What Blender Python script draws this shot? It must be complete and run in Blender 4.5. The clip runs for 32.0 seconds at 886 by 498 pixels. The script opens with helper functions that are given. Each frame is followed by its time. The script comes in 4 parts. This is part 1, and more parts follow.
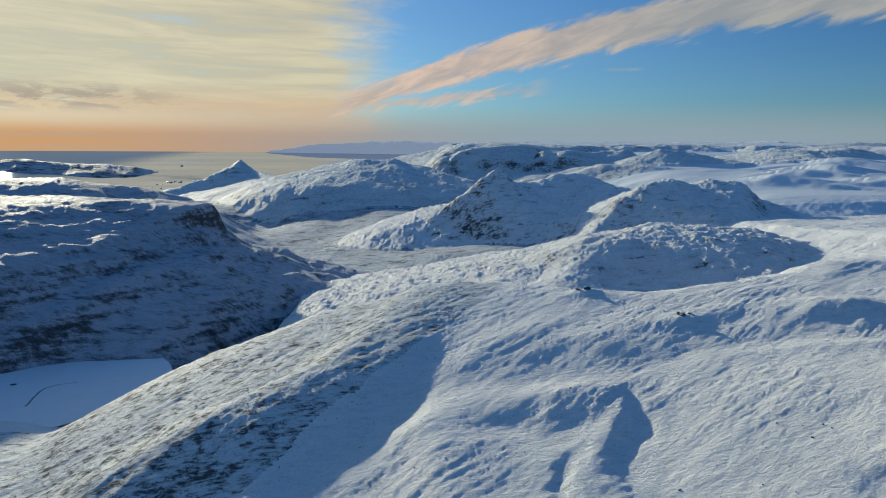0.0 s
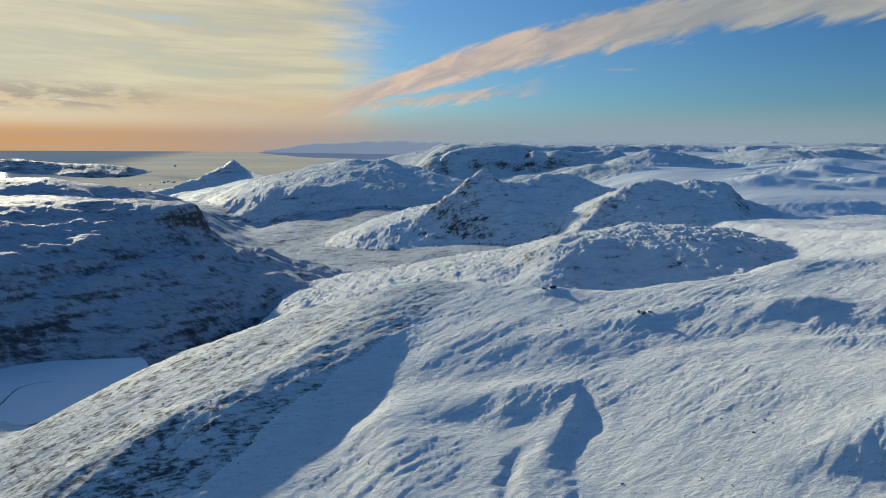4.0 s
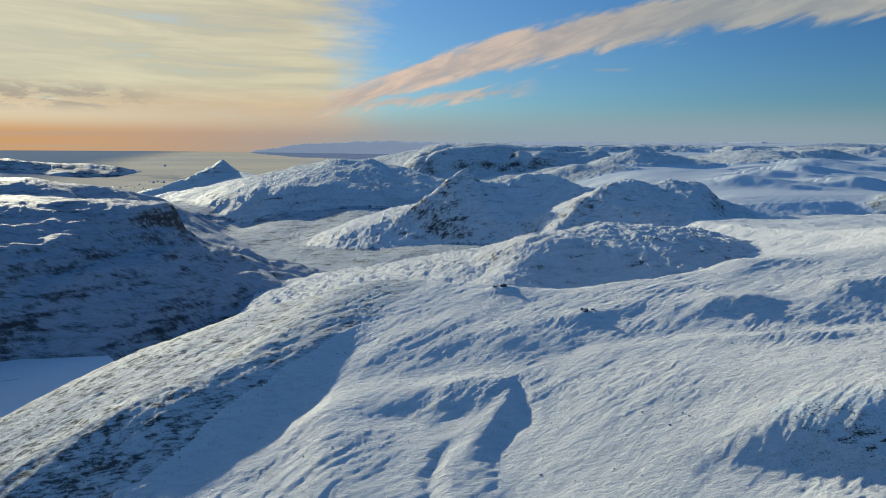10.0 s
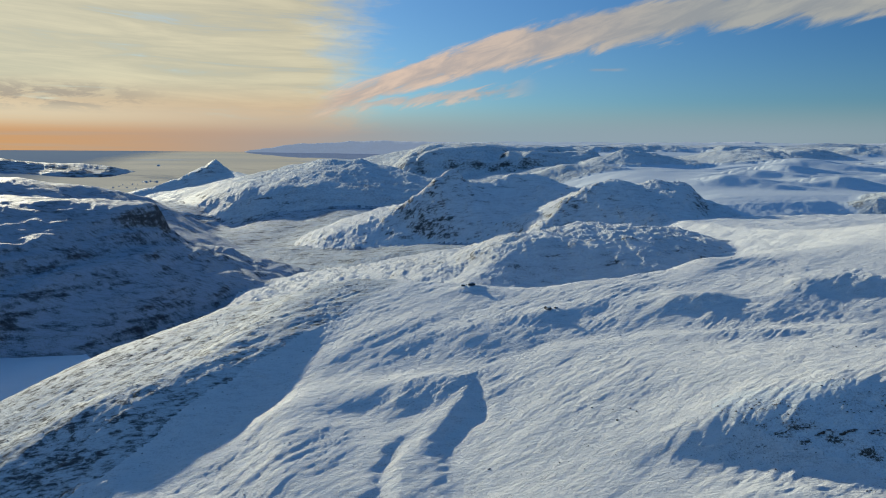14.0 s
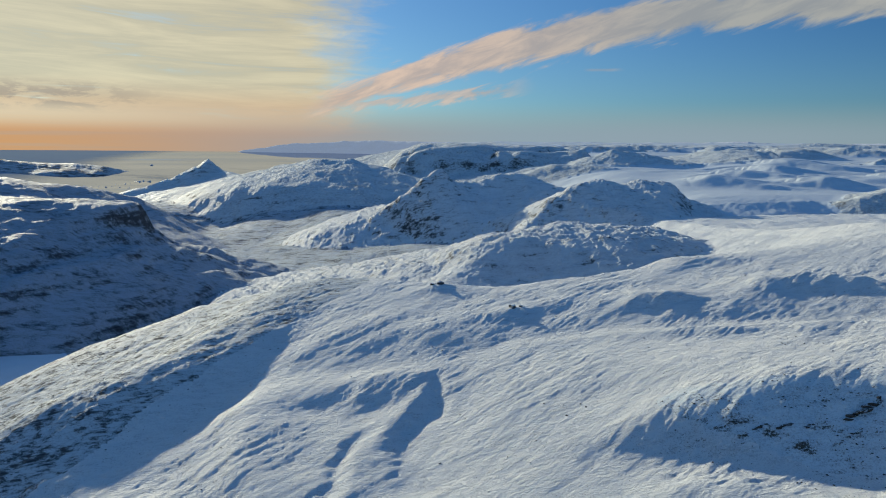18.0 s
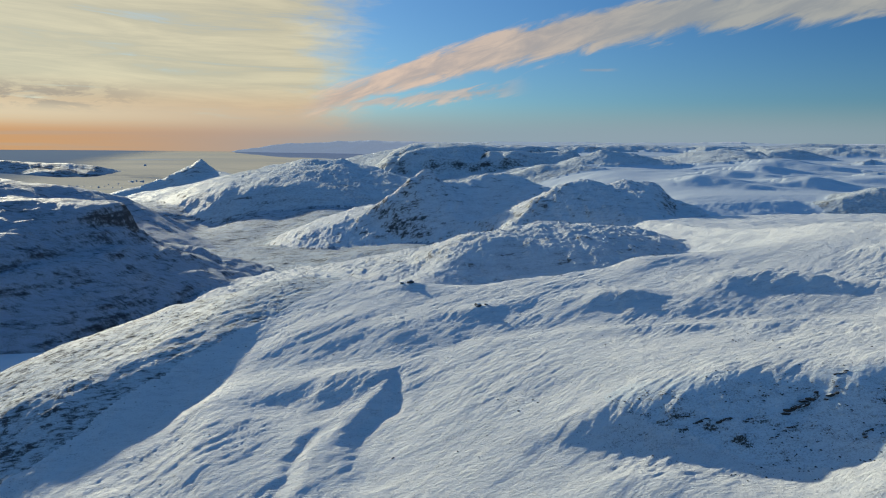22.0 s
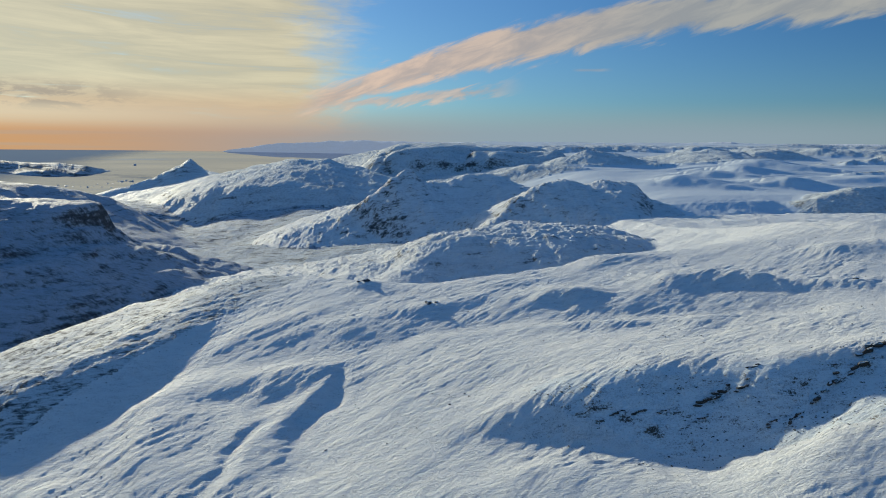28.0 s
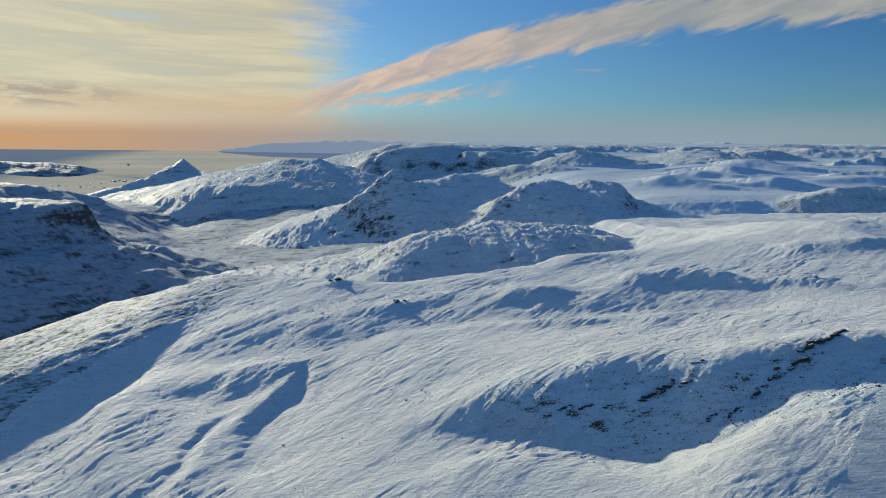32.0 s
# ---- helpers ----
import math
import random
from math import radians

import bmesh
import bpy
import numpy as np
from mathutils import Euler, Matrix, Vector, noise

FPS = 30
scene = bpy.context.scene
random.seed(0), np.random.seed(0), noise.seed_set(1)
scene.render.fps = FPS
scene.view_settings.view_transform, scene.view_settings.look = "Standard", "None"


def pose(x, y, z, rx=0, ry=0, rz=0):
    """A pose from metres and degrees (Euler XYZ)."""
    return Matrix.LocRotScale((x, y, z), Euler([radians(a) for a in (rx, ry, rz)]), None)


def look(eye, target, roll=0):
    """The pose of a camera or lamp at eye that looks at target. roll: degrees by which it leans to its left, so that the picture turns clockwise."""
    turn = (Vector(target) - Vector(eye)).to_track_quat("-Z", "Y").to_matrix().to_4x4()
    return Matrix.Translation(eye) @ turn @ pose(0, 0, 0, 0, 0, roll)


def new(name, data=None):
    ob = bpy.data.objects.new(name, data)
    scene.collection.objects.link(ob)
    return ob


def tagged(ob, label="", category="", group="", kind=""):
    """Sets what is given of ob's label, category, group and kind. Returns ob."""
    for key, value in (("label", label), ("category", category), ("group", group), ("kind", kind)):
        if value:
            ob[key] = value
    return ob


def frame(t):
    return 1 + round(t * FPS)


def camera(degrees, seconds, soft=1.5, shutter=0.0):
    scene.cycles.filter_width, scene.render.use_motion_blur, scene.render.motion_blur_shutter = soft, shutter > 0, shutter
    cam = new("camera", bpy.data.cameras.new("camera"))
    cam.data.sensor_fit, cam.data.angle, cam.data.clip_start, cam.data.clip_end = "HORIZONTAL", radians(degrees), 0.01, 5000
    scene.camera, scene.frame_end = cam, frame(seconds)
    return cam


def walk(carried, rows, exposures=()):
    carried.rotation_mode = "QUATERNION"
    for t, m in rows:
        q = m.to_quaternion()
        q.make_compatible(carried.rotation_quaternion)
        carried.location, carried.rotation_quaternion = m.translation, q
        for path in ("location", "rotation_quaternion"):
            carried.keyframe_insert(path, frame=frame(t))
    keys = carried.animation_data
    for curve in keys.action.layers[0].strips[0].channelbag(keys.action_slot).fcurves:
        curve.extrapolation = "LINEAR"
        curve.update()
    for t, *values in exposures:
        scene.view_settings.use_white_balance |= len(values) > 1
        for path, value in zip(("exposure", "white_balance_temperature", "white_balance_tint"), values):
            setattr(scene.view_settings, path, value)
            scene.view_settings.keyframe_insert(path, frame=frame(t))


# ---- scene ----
# ------------------------------------------------------------------ camera
EYE = 165.0            # height of the lens over the sea at the start


def flight(t):
    """The drone slides to the right and a little back, and turns slowly to the right."""
    u = t / 32.0
    x = 70.0 * u - 1.817 * (u * u - u)
    y = -26.46 * u - 3.760 * (u * u - u)
    z = EYE + 2.22 * u
    pitch = 7.461 + 0.019 * u
    yaw = 2.647 * u - 0.020 * u * u
    roll = 0.379 + 0.219 * u
    p, a = radians(pitch), radians(yaw)
    ahead = Vector((math.sin(a) * math.cos(p), math.cos(a) * math.cos(p), -math.sin(p)))
    eye = Vector((x, y, z))
    return look(eye, eye + ahead, roll)


cam = camera(60.0, 32.0, soft=1.0)
walk(cam, [(t, flight(t)) for t in (0, 2, 4, 6, 8, 10, 12, 14, 16, 18, 20, 22, 24, 26, 28, 30, 32)])

# ------------------------------------------------------------------ sun and sky
SUN_AZ, SUN_EL = -30.0, 13.5      # degrees left of north (+y), above the horizon
scene.view_settings.exposure = -0.13

sun = bpy.data.lights.new("sun", "SUN")
sun.energy, sun.angle, sun.color = 5.0, radians(1.2), (1.0, 0.93, 0.68)
sun_ob = new("sun", sun)
sa, se = radians(SUN_AZ), radians(SUN_EL)
to_sun = Vector((math.sin(sa) * math.cos(se), math.cos(sa) * math.cos(se), math.sin(se)))
sun_ob.matrix_world = look(to_sun * 1000, (0, 0, 0))

class Nodes:
    """A small helper that adds nodes to a tree and links them."""

    def __init__(self, tree):
        self.tree = tree
        tree.nodes.clear()

    def add(self, kind, *inputs, out=0):
        n = self.tree.nodes.new(kind)
        for i, v in enumerate(inputs):
            if v is None:
                continue
            if hasattr(v, "is_output"):
                self.tree.links.new(v, n.inputs[i])
            else:
                n.inputs[i].default_value = v
        return n.outputs[out] if len(n.outputs) else n

    def math(self, op, a, b=0.0, clamp=False):
        v = self.add("ShaderNodeMath", a, b)
        v.node.operation, v.node.use_clamp = op, clamp
        return v

    def step(self, v, lo, hi, smooth=True):
        n = self.tree.nodes.new("ShaderNodeMapRange")
        n.interpolation_type = "SMOOTHSTEP" if smooth else "LINEAR"
        self.tree.links.new(v, n.inputs[0])
        n.inputs[1].default_value, n.inputs[2].default_value = lo, hi
        return n.outputs[0]

    def mix(self, f, a, b, kind="RGBA", blend="MIX"):
        n = self.tree.nodes.new("ShaderNodeMix")
        n.data_type, n.blend_type = kind, blend
        ins = [s for s in n.inputs if s.enabled]
        outs = [s for s in n.outputs if s.enabled]
        for sock, v in zip(ins, (f, a, b)):
            if hasattr(v, "is_output"):
                self.tree.links.new(v, sock)
            else:
                sock.default_value = v
        return outs[0]

    def xyz(self, x, y, z):
        return self.add("ShaderNodeCombineXYZ", x, y, z)

    def noise(self, vec, scale, detail=4.0, rough=0.55, distort=0.0):
        n = self.tree.nodes.new("ShaderNodeTexNoise")
        self.tree.links.new(vec, n.inputs["Vector"])
        n.inputs["Scale"].default_value, n.inputs["Detail"].default_value = scale, detail
        n.inputs["Roughness"].default_value, n.inputs["Distortion"].default_value = rough, distort
        return n.outputs["Fac"]


def make_sky():
    world = bpy.data.worlds.new("sky")
    scene.world = world
    world.use_nodes = True
    N = Nodes(world.node_tree)
    sky = N.add("ShaderNodeTexSky")
    tex = sky.node
    tex.sky_type, tex.sun_disc, tex.sun_elevation, tex.sun_rotation = "NISHITA", False, se, sa
    tex.altitude, tex.air_density, tex.dust_density, tex.ozone_density = 300.0, 1.0, 0.6, 1.6
    blue = N.mix(1.0, sky, (0.29, 0.57, 0.96, 1), blend="MULTIPLY")
    way = N.add("ShaderNodeTexCoord")
    part = N.add("ShaderNodeSeparateXYZ", way)
    sx, sy, sz = part.node.outputs
    az = N.math("MULTIPLY", N.math("ARCTAN2", sx, sy), 57.2958)
    el = N.math("MULTIPLY", N.math("ARCSINE", sz), 57.2958)
    blue = N.mix(N.step(el, 9.0, 40.0), blue, N.mix(1.0, blue, (3.05, 2.5, 1.95, 1), blend="MULTIPLY"))
    blue = N.mix(N.math("MULTIPLY", N.step(az, 2.0, 40.0), N.step(el, 1.0, 9.0)), blue, N.mix(1.0, blue, (0.66, 0.78, 0.86, 1), blend="MULTIPLY"))
    # pale band over the horizon, orange towards the sun
    near_sun = N.step(az, 8.0, -34.0)
    warm = N.mix(near_sun, (0.52, 0.68, 0.80, 1), (1.08, 0.49, 0.18, 1))
    haze = N.noise(N.xyz(N.math("MULTIPLY", az, 0.06), N.math("MULTIPLY", el, 1.6), 9.0), 1.5, 6.0, 0.6, 0.4)
    warm = N.mix(N.math("MULTIPLY", N.math("MULTIPLY", N.step(haze, 0.42, 0.68), near_sun), 0.6), warm, (0.80, 0.56, 0.44, 1))
    band = N.math("MULTIPLY", N.step(el, 3.6, 0.8), N.math("MULTIPLY", N.step(az, 75.0, 15.0), N.step(az, -110.0, -60.0)))
    warm = N.mix(1.0, warm, (BAND, BAND, BAND, 1), blend="MULTIPLY")
    col = N.mix(N.math("MULTIPLY", band, 0.95), blue, warm)
    # veil of high cloud on the sunward side
    flow = N.xyz(N.math("MULTIPLY", az, 0.05), N.math("ADD", N.math("MULTIPLY", el, 0.55), N.math("MULTIPLY", az, 0.018)), 0.0)
    streak = N.noise(flow, 1.6, 7.0, 0.62, 0.5)
    fray = N.noise(N.xyz(N.math("MULTIPLY", az, 0.22), N.math("MULTIPLY", el, 0.8), 3.0), 1.5, 6.0, 0.65, 0.3)
    rim = N.math("ADD", N.math("ADD", az, N.math("MULTIPLY", el, -0.02)), N.math("MULTIPLY", N.math("SUBTRACT", fray, 0.5), -8.0))
    veil = N.math("MULTIPLY", N.math("MULTIPLY", N.step(rim, -2.5, -9.5), N.step(az, -80.0, -50.0)), N.math("MULTIPLY", N.step(el, 0.2, 3.2), N.step(el, 34.0, 18.0)))
    veil = N.math("MULTIPLY", veil, N.step(streak, 0.08, 0.46))
    veil_col = N.mix(N.step(streak, 0.30, 0.75), (0.68, 0.63, 0.45, 1), (0.95, 0.85, 0.57, 1))
    veil_col = N.mix(N.step(el, 5.0, 0.8), veil_col, (0.90, 0.53, 0.29, 1))
    dusk = N.math("MULTIPLY", N.math("MULTIPLY", N.step(el, 4.6, 3.4), N.step(el, 2.0, 2.9)), N.math("MULTIPLY", N.step(az, -16.0, -25.0), N.step(fray, 0.42, 0.56)))
    veil_col = N.mix(N.math("MULTIPLY", dusk, 0.7), veil_col, (0.42, 0.33, 0.27, 1))
    veil_col = N.mix(1.0, veil_col, (VEIL, VEIL, VEIL, 1), blend="MULTIPLY")
    col = N.mix(N.math("MULTIPLY", veil, 0.94), col, veil_col)
    # long diagonal streak of cloud
    lift = N.math("SUBTRACT", N.math("ADD", N.math("MULTIPLY", az, 0.30), 5.5), N.math("MULTIPLY", N.math("MULTIPLY", az, az), 0.0052))
    off = N.math("SUBTRACT", el, lift)
    rag = N.noise(N.xyz(N.math("MULTIPLY", az, 0.22), N.math("ADD", N.math("MULTIPLY", el, 0.9), N.math("MULTIPLY", az, -0.30)), 7.0), 1.3, 7.0, 0.6, 0.4)
    half = N.add("ShaderNodeMapRange", az, -8.0, 6.0, 0.70, 1.35)
    edge = N.math("SUBTRACT", N.math("ABSOLUTE", off), N.math("ADD", half, N.math("MULTIPLY", N.math("SUBTRACT", rag, 0.5), 2.6)))
    cloud = N.math("MULTIPLY", N.step(edge, 0.35, -0.55), N.step(az, -9.5, -6.0))
    wisp_el = N.math("SUBTRACT", el, N.math("ADD", N.math("MULTIPLY", az, 0.10), 3.65))
    wisp = N.math("SUBTRACT", N.math("ABSOLUTE", wisp_el), N.math("MULTIPLY", N.math("SUBTRACT", rag, 0.36), 2.6))
    wisp = N.math("MULTIPLY", N.step(wisp, 0.25, -0.25), N.math("MULTIPLY", N.step(az, -9.0, -3.0), N.step(az, 8.5, 4.0)))
    cloud = N.math("MAXIMUM", cloud, N.math("MULTIPLY", wisp, 0.8))
    shred = N.math("SUBTRACT", N.math("ABSOLUTE", N.math("SUBTRACT", el, 5.65)), N.math("MULTIPLY", rag, 0.16))
    shred = N.math("MULTIPLY", N.step(shred, 0.10, -0.08), N.math("MULTIPLY", N.step(az, 11.4, 12.2), N.step(az, 14.6, 13.2)))
    cloud = N.math("MAXIMUM", cloud, N.math("MULTIPLY", shred, 0.45))
    tone = N.mix(N.step(az, 22.0, -4.0), (0.55, 0.55, 0.50, 1), (1.0, 0.74, 0.56, 1))
    tone = N.mix(N.step(rag, 0.35, 0.70), N.mix(0.45, tone, (0.24, 0.29, 0.36, 1)), tone)
    tone = N.mix(1.0, tone, (VEIL, VEIL, VEIL, 1), blend="MULTIPLY")
    col = N.mix(N.math("MULTIPLY", cloud, 0.92), col, tone)
    back = N.add("ShaderNodeBackground", col, SKY)
    N.add("ShaderNodeOutputWorld", back)


SKY = 0.10
BAND, VEIL = 5.8, 8.3
make_sky()

# ------------------------------------------------------------------ shape of the land
# x to the east, y to the north, heights over the sea; the drone starts over (0, 0)
TABLE = np.random.RandomState(7).permutation(512)
TURN = np.random.RandomState(8).rand(512) * 2 * np.pi
GX, GY = np.cos(TURN), np.sin(TURN)


def grain(x, y, seed=0):
    """Gradient noise in the plane, about -0.7 to 0.7."""
    xi, yi = np.floor(x).astype(np.int64), np.floor(y).astype(np.int64)
    fx, fy = x - xi, y - yi

    def corner(dx, dy):
        h = TABLE[(TABLE[(xi + dx + seed * 17) % 512] + yi + dy) % 512]
        return GX[h] * (fx - dx) + GY[h] * (fy - dy)

    u, v = fx * fx * fx * (fx * (fx * 6 - 15) + 10), fy * fy * fy * (fy * (fy * 6 - 15) + 10)
    a = corner(0, 0) + u * (corner(1, 0) - corner(0, 0))
    b = corner(0, 1) + u * (corner(1, 1) - corner(0, 1))
    return a + v * (b - a)


def rough(x, y, size, octaves=4, gain=0.5, seed=0):
    """Several sizes of noise summed; size is the widest, in metres."""
    s, amp, total = 1.0 / size, 1.0, 0.0
    for n in range(octaves):
        total = total + amp * grain(x * s + 31.7 * n, y * s - 11.3 * n, seed + n)
        s, amp = s * 2.03, amp * gain
    return total


def crags(x, y, size, octaves=4, gain=0.5, seed=0):
    """Noise with sharp crests, 0 to 1."""
    s, amp, total, norm = 1.0 / size, 1.0, 0.0, 0.0
    for n in range(octaves):
        total = total + amp * (1 - np.abs(grain(x * s + 17.1 * n, y * s + 5.3 * n, seed + n)) * 1.7)
        norm, s, amp = norm + amp, s * 2.1, amp * gain
    return total / norm


def ramp(v, lo, hi):
    q = np.clip((v - lo) / (hi - lo), 0, 1)
    return q * q * (3 - 2 * q)


def soft_max(a, b, k):
    h = np.clip(0.5 + 0.5 * (a - b) / k, 0, 1)
    return b + (a - b) * h + k * h * (1 - h)


def soft_pos(v, k):
    return 0.5 * (v + np.sqrt(v * v + k * k))


def ridge(x, y, line, drop=60.0):
    """Height of a ridge along a line of rows x, y, crest height, slope to its left, slope to its right, roundness.
    drop: the flanks level out towards that depth under the crest."""
    ds, hs = [], []
    for (x0, y0, z0, l0, r0, w0), (x1, y1, z1, l1, r1, w1) in zip(line[:-1], line[1:]):
        dx, dy = x1 - x0, y1 - y0
        size = math.hypot(dx, dy)
        q = np.clip(((x - x0) * dx + (y - y0) * dy) / size**2, 0, 1)
        ex, ey = x - x0 - q * dx, y - y0 - q * dy
        d = np.hypot(ex, ey)
        side = (dx * (y - y0) - dy * (x - x0)) / size
        mix = 0.5 + 0.5 * side / (np.abs(side) + 0.15 * d + 2.0)
        slope = (r0 + (r1 - r0) * q) * (1 - mix) + (l0 + (l1 - l0) * q) * mix
        w = w0 + (w1 - w0) * q
        fall = slope * (np.sqrt(d * d + w * w) - w)
        h = z0 + (z1 - z0) * q - drop * (1 - np.exp(-fall / drop))
        ds.append(d)
        hs.append(h - 0.5 * soft_pos(d - np.minimum(1.25 * drop / slope, 200.0), 20.0))
    least = np.minimum.reduce(ds)
    total = weight = 0.0
    for d, h in zip(ds, hs):
        w = np.exp(-(d - least) / (3.0 + 0.12 * least))
        total, weight = total + w * h, weight + w
    return total / weight


def bench(x, y):
    """The near upland: a broad bench that falls away to the west and north."""
    u, v = (np.clip(x, -130, 230) - 50) / 100, (np.clip(y, 40, 285) - 170) / 100
    a0 = 111.13 + 13.18 * v + 2.21 * v**2 - 0.72 * v**3 - 2.73 * v**4
    a1 = 16.37 - 13.32 * v + 1.19 * v**2 + 2.20 * v**3
    a2 = -4.08 + 0.70 * v - 1.11 * v**2
    a3 = 0.72 + 3.45 * v
    a4 = -0.13
    return a0 + u * (a1 + u * (a2 + u * (a3 + u * a4)))


def swell(x, y, line):
    """A rise or hollow laid on the bench: rows of x, y, height, width to the left and to the right of the line."""
    top, low = 0.0, 0.0
    for (x0, y0, a0, l0, r0), (x1, y1, a1, l1, r1) in zip(line[:-1], line[1:]):
        dx, dy = x1 - x0, y1 - y0
        size = math.hypot(dx, dy)
        q = np.clip(((x - x0) * dx + (y - y0) * dy) / size**2, 0, 1)
        d = np.hypot(x - x0 - q * dx, y - y0 - q * dy)
        side = (dx * (y - y0) - dy * (x - x0)) / size
        mix = 0.5 + 0.5 * side / (np.abs(side) + 1.5)
        w = (l0 + (l1 - l0) * q) * mix + (r0 + (r1 - r0) * q) * (1 - mix)
        h = (a0 + (a1 - a0) * q) * np.exp(-((d / w) ** 2))
        top, low = np.maximum(top, h), np.minimum(low, h)
    return top + low


def edges(x, y, z):
    """Lets the bench fall away beyond its northern edge."""
    xs = [-400, -150, -90, -66, -42, 13, 45, 110, 137, 170, 230, 400, 900]
    ye = np.interp(x, [-400, -150, -90, -66, -42, 5, 24, 45, 65, 100, 117, 135, 170, 230, 400, 900],
                   [120, 226, 250, 254, 262, 268, 263, 246, 241, 246, 254, 268, 266, 258, 250, 240])
    d = soft_pos(y - ye + 3 * grain(x / 30, y / 30, 3), 6.0)
    steep = np.interp(x, xs, [0.5, 0.55, 0.55, 0.6, 0.55, 0.5, 0.45, 0.45, 0.4, 0.3, 0.2, 0.15, 0.1])
    deep = np.interp(x, xs, [60, 60, 60, 55, 45, 40, 36, 34, 36, 40, 42, 40, 40])
    return z - deep * (1 - np.exp(-steep * d / deep)) - 0.25 * soft_pos(d - 110, 20) * ramp(x, 200, 60)


def near_land(x, y):
    """The bench with its whaleback, knolls, gully, dome and the rocky step in the south-east."""
    z = bench(x, y)
    x, y = x + 2.4 * rough(x, y, 17, 4, 0.6, 45), y + 2.2 * rough(x, y, 15, 4, 0.6, 47)
    # whaleback and the trough along its shaded side
    z = z + swell(x, y, [(12, 268, 0.4, 14, 8), (-5, 256, 1.6, 18, 10), (-14, 238, 2.8, 22, 11), (-20, 218, 3.8, 24, 12), (-31, 204, 5.2, 22, 10),
                         (-46, 190, 7.0, 22, 9), (-60, 187, 6.4, 22, 10), (-72, 181, 5.0, 20, 11), (-90, 170, 3.2, 18, 13)])
    z = z + swell(x, y, [(8, 246, -0.3, 6, 8), (2, 212, -0.8, 6, 9), (-9, 190, -1.6, 8, 8), (-16, 175, -2.0, 7, 7), (-28, 166, -1.6, 5, 8), (-46, 150, -1.2, 8, 8)])
    # ribs of the upper scarp, the hollow at their foot
    z = z + swell(x, y, [(-9, 191, 0.3, 8, 6), (2, 197, 0.6, 9, 6), (11, 204, 0.8, 10, 6), (20, 210, 1.0, 10, 6), (31, 215, 0.7, 9, 6)])
    z = z + swell(x, y, [(13, 193, 0.3, 6, 5), (23, 200, 0.8, 7, 5), (32, 205, 1.2, 8, 5), (38, 203, 1.0, 7, 5), (42, 198, 0.5, 6, 4)])
    z = z + swell(x, y, [(40, 195, 0.4, 6, 4), (48, 204, 0.9, 7, 5), (55, 209, 1.1, 8, 5), (63, 207, 0.9, 7, 5)])
    z = z + swell(x, y, [(4, 188, 0.0, 6, 4), (18, 185, -0.3, 7, 4), (34, 184, -0.7, 8, 5), (46, 185, -0.6, 8, 5), (60, 188, -0.7, 8, 5),
                         (75, 190, -0.9, 8, 5), (88, 189, -0.9, 8, 5), (99, 187, -0.5, 7, 5)])
    # snow lip, curving knob west of the gully
    z = z + swell(x, y, [(1, 178, 0.3, 4, 6), (16, 175.5, 0.8, 5, 8), (27, 173.5, 1.5, 5, 9), (34, 173, 1.4, 5, 9), (40, 172, 0.4, 5, 8)])
    z = z + swell(x, y, [(10, 169, 0.8, 9, 7), (1, 171, 1.6, 10, 7), (-2, 167, 2.4, 12, 7), (-1, 157, 2.8, 14, 7), (2, 145, 2.4, 14, 7), (8, 132, 1.6, 13, 7)])
    z = z + swell(x, y, [(-47, 158, 0.8, 5, 4), (-42, 157, 1.6, 6, 4), (-38, 153, 1.0, 5, 4)]) + swell(x, y, [(-26, 142, 1.0, 6, 5), (-20, 137, 1.8, 6, 5), (-12, 130, 1.2, 6, 5)])
    z = z + swell(x, y, [(14, 163, -0.6, 7, 7), (25, 160, -1.1, 8, 7)])
    # gully, the fin beside it, the hollow that leads into it, the lower gully with its curling drift
    z = z + swell(x, y, [(62, 187, -0.3, 7, 6), (52, 177, -0.8, 13, 8), (47, 166, -0.8, 16, 9), (45, 156, -1.2, 17, 10), (43, 148, -0.6, 7, 6)])
    z = z + swell(x, y, [(42, 173, -0.5, 2.5, 2.0), (43, 168, -0.8, 2.4, 1.8), (43, 160, -0.9, 2.4, 1.8), (43, 154, -0.7, 2.4, 2.0)])
    z = z + swell(x, y, [(35, 153, 0.5, 2.5, 3), (38.5, 159, 0.6, 2.4, 3), (41, 165, 0.4, 2, 2.5), (39, 172, 0.2, 2, 3)])
    z = z + swell(x, y, [(28, 151, -0.5, 2, 2), (25, 144, -0.9, 2, 2), (22.5, 137, -1.1, 2.4, 2.2), (21.5, 128, -0.9, 3, 2.5), (16, 118, -0.7, 3, 3)])
    z = z + swell(x, y, [(29, 148, 0.4, 3, 4), (26, 142, 0.6, 3, 5), (25, 135, 0.8, 4, 5), (25, 127, 0.7, 4, 6), (20, 116, 0.5, 4, 6)])
    z = z + swell(x, y, [(37, 150, -1.6, 7, 3), (36, 142, -1.8, 10, 3), (40, 128, -1.6, 12, 6)])
    # knolls of the upper bench, each with its shaded lee
    z = z + swell(x, y, [(66, 207, 0.6, 8, 5), (79, 213, 1.0, 9, 5), (91, 213, 0.8, 9, 5)])
    z = z + swell(x, y, [(88, 198, 0.3, 9, 6), (97, 204, 1.1, 10, 6), (105, 207, 3.0, 11, 5), (110, 205, 3.4, 11, 5), (113, 200, 1.2, 9, 5)])
    z = z + swell(x, y, [(122, 194, 0.3, 10, 6), (133, 203, 1.3, 12, 7), (144, 210, 3.4, 13, 6), (151, 210, 4.0, 13, 6), (159, 203, 1.8, 11, 6)])
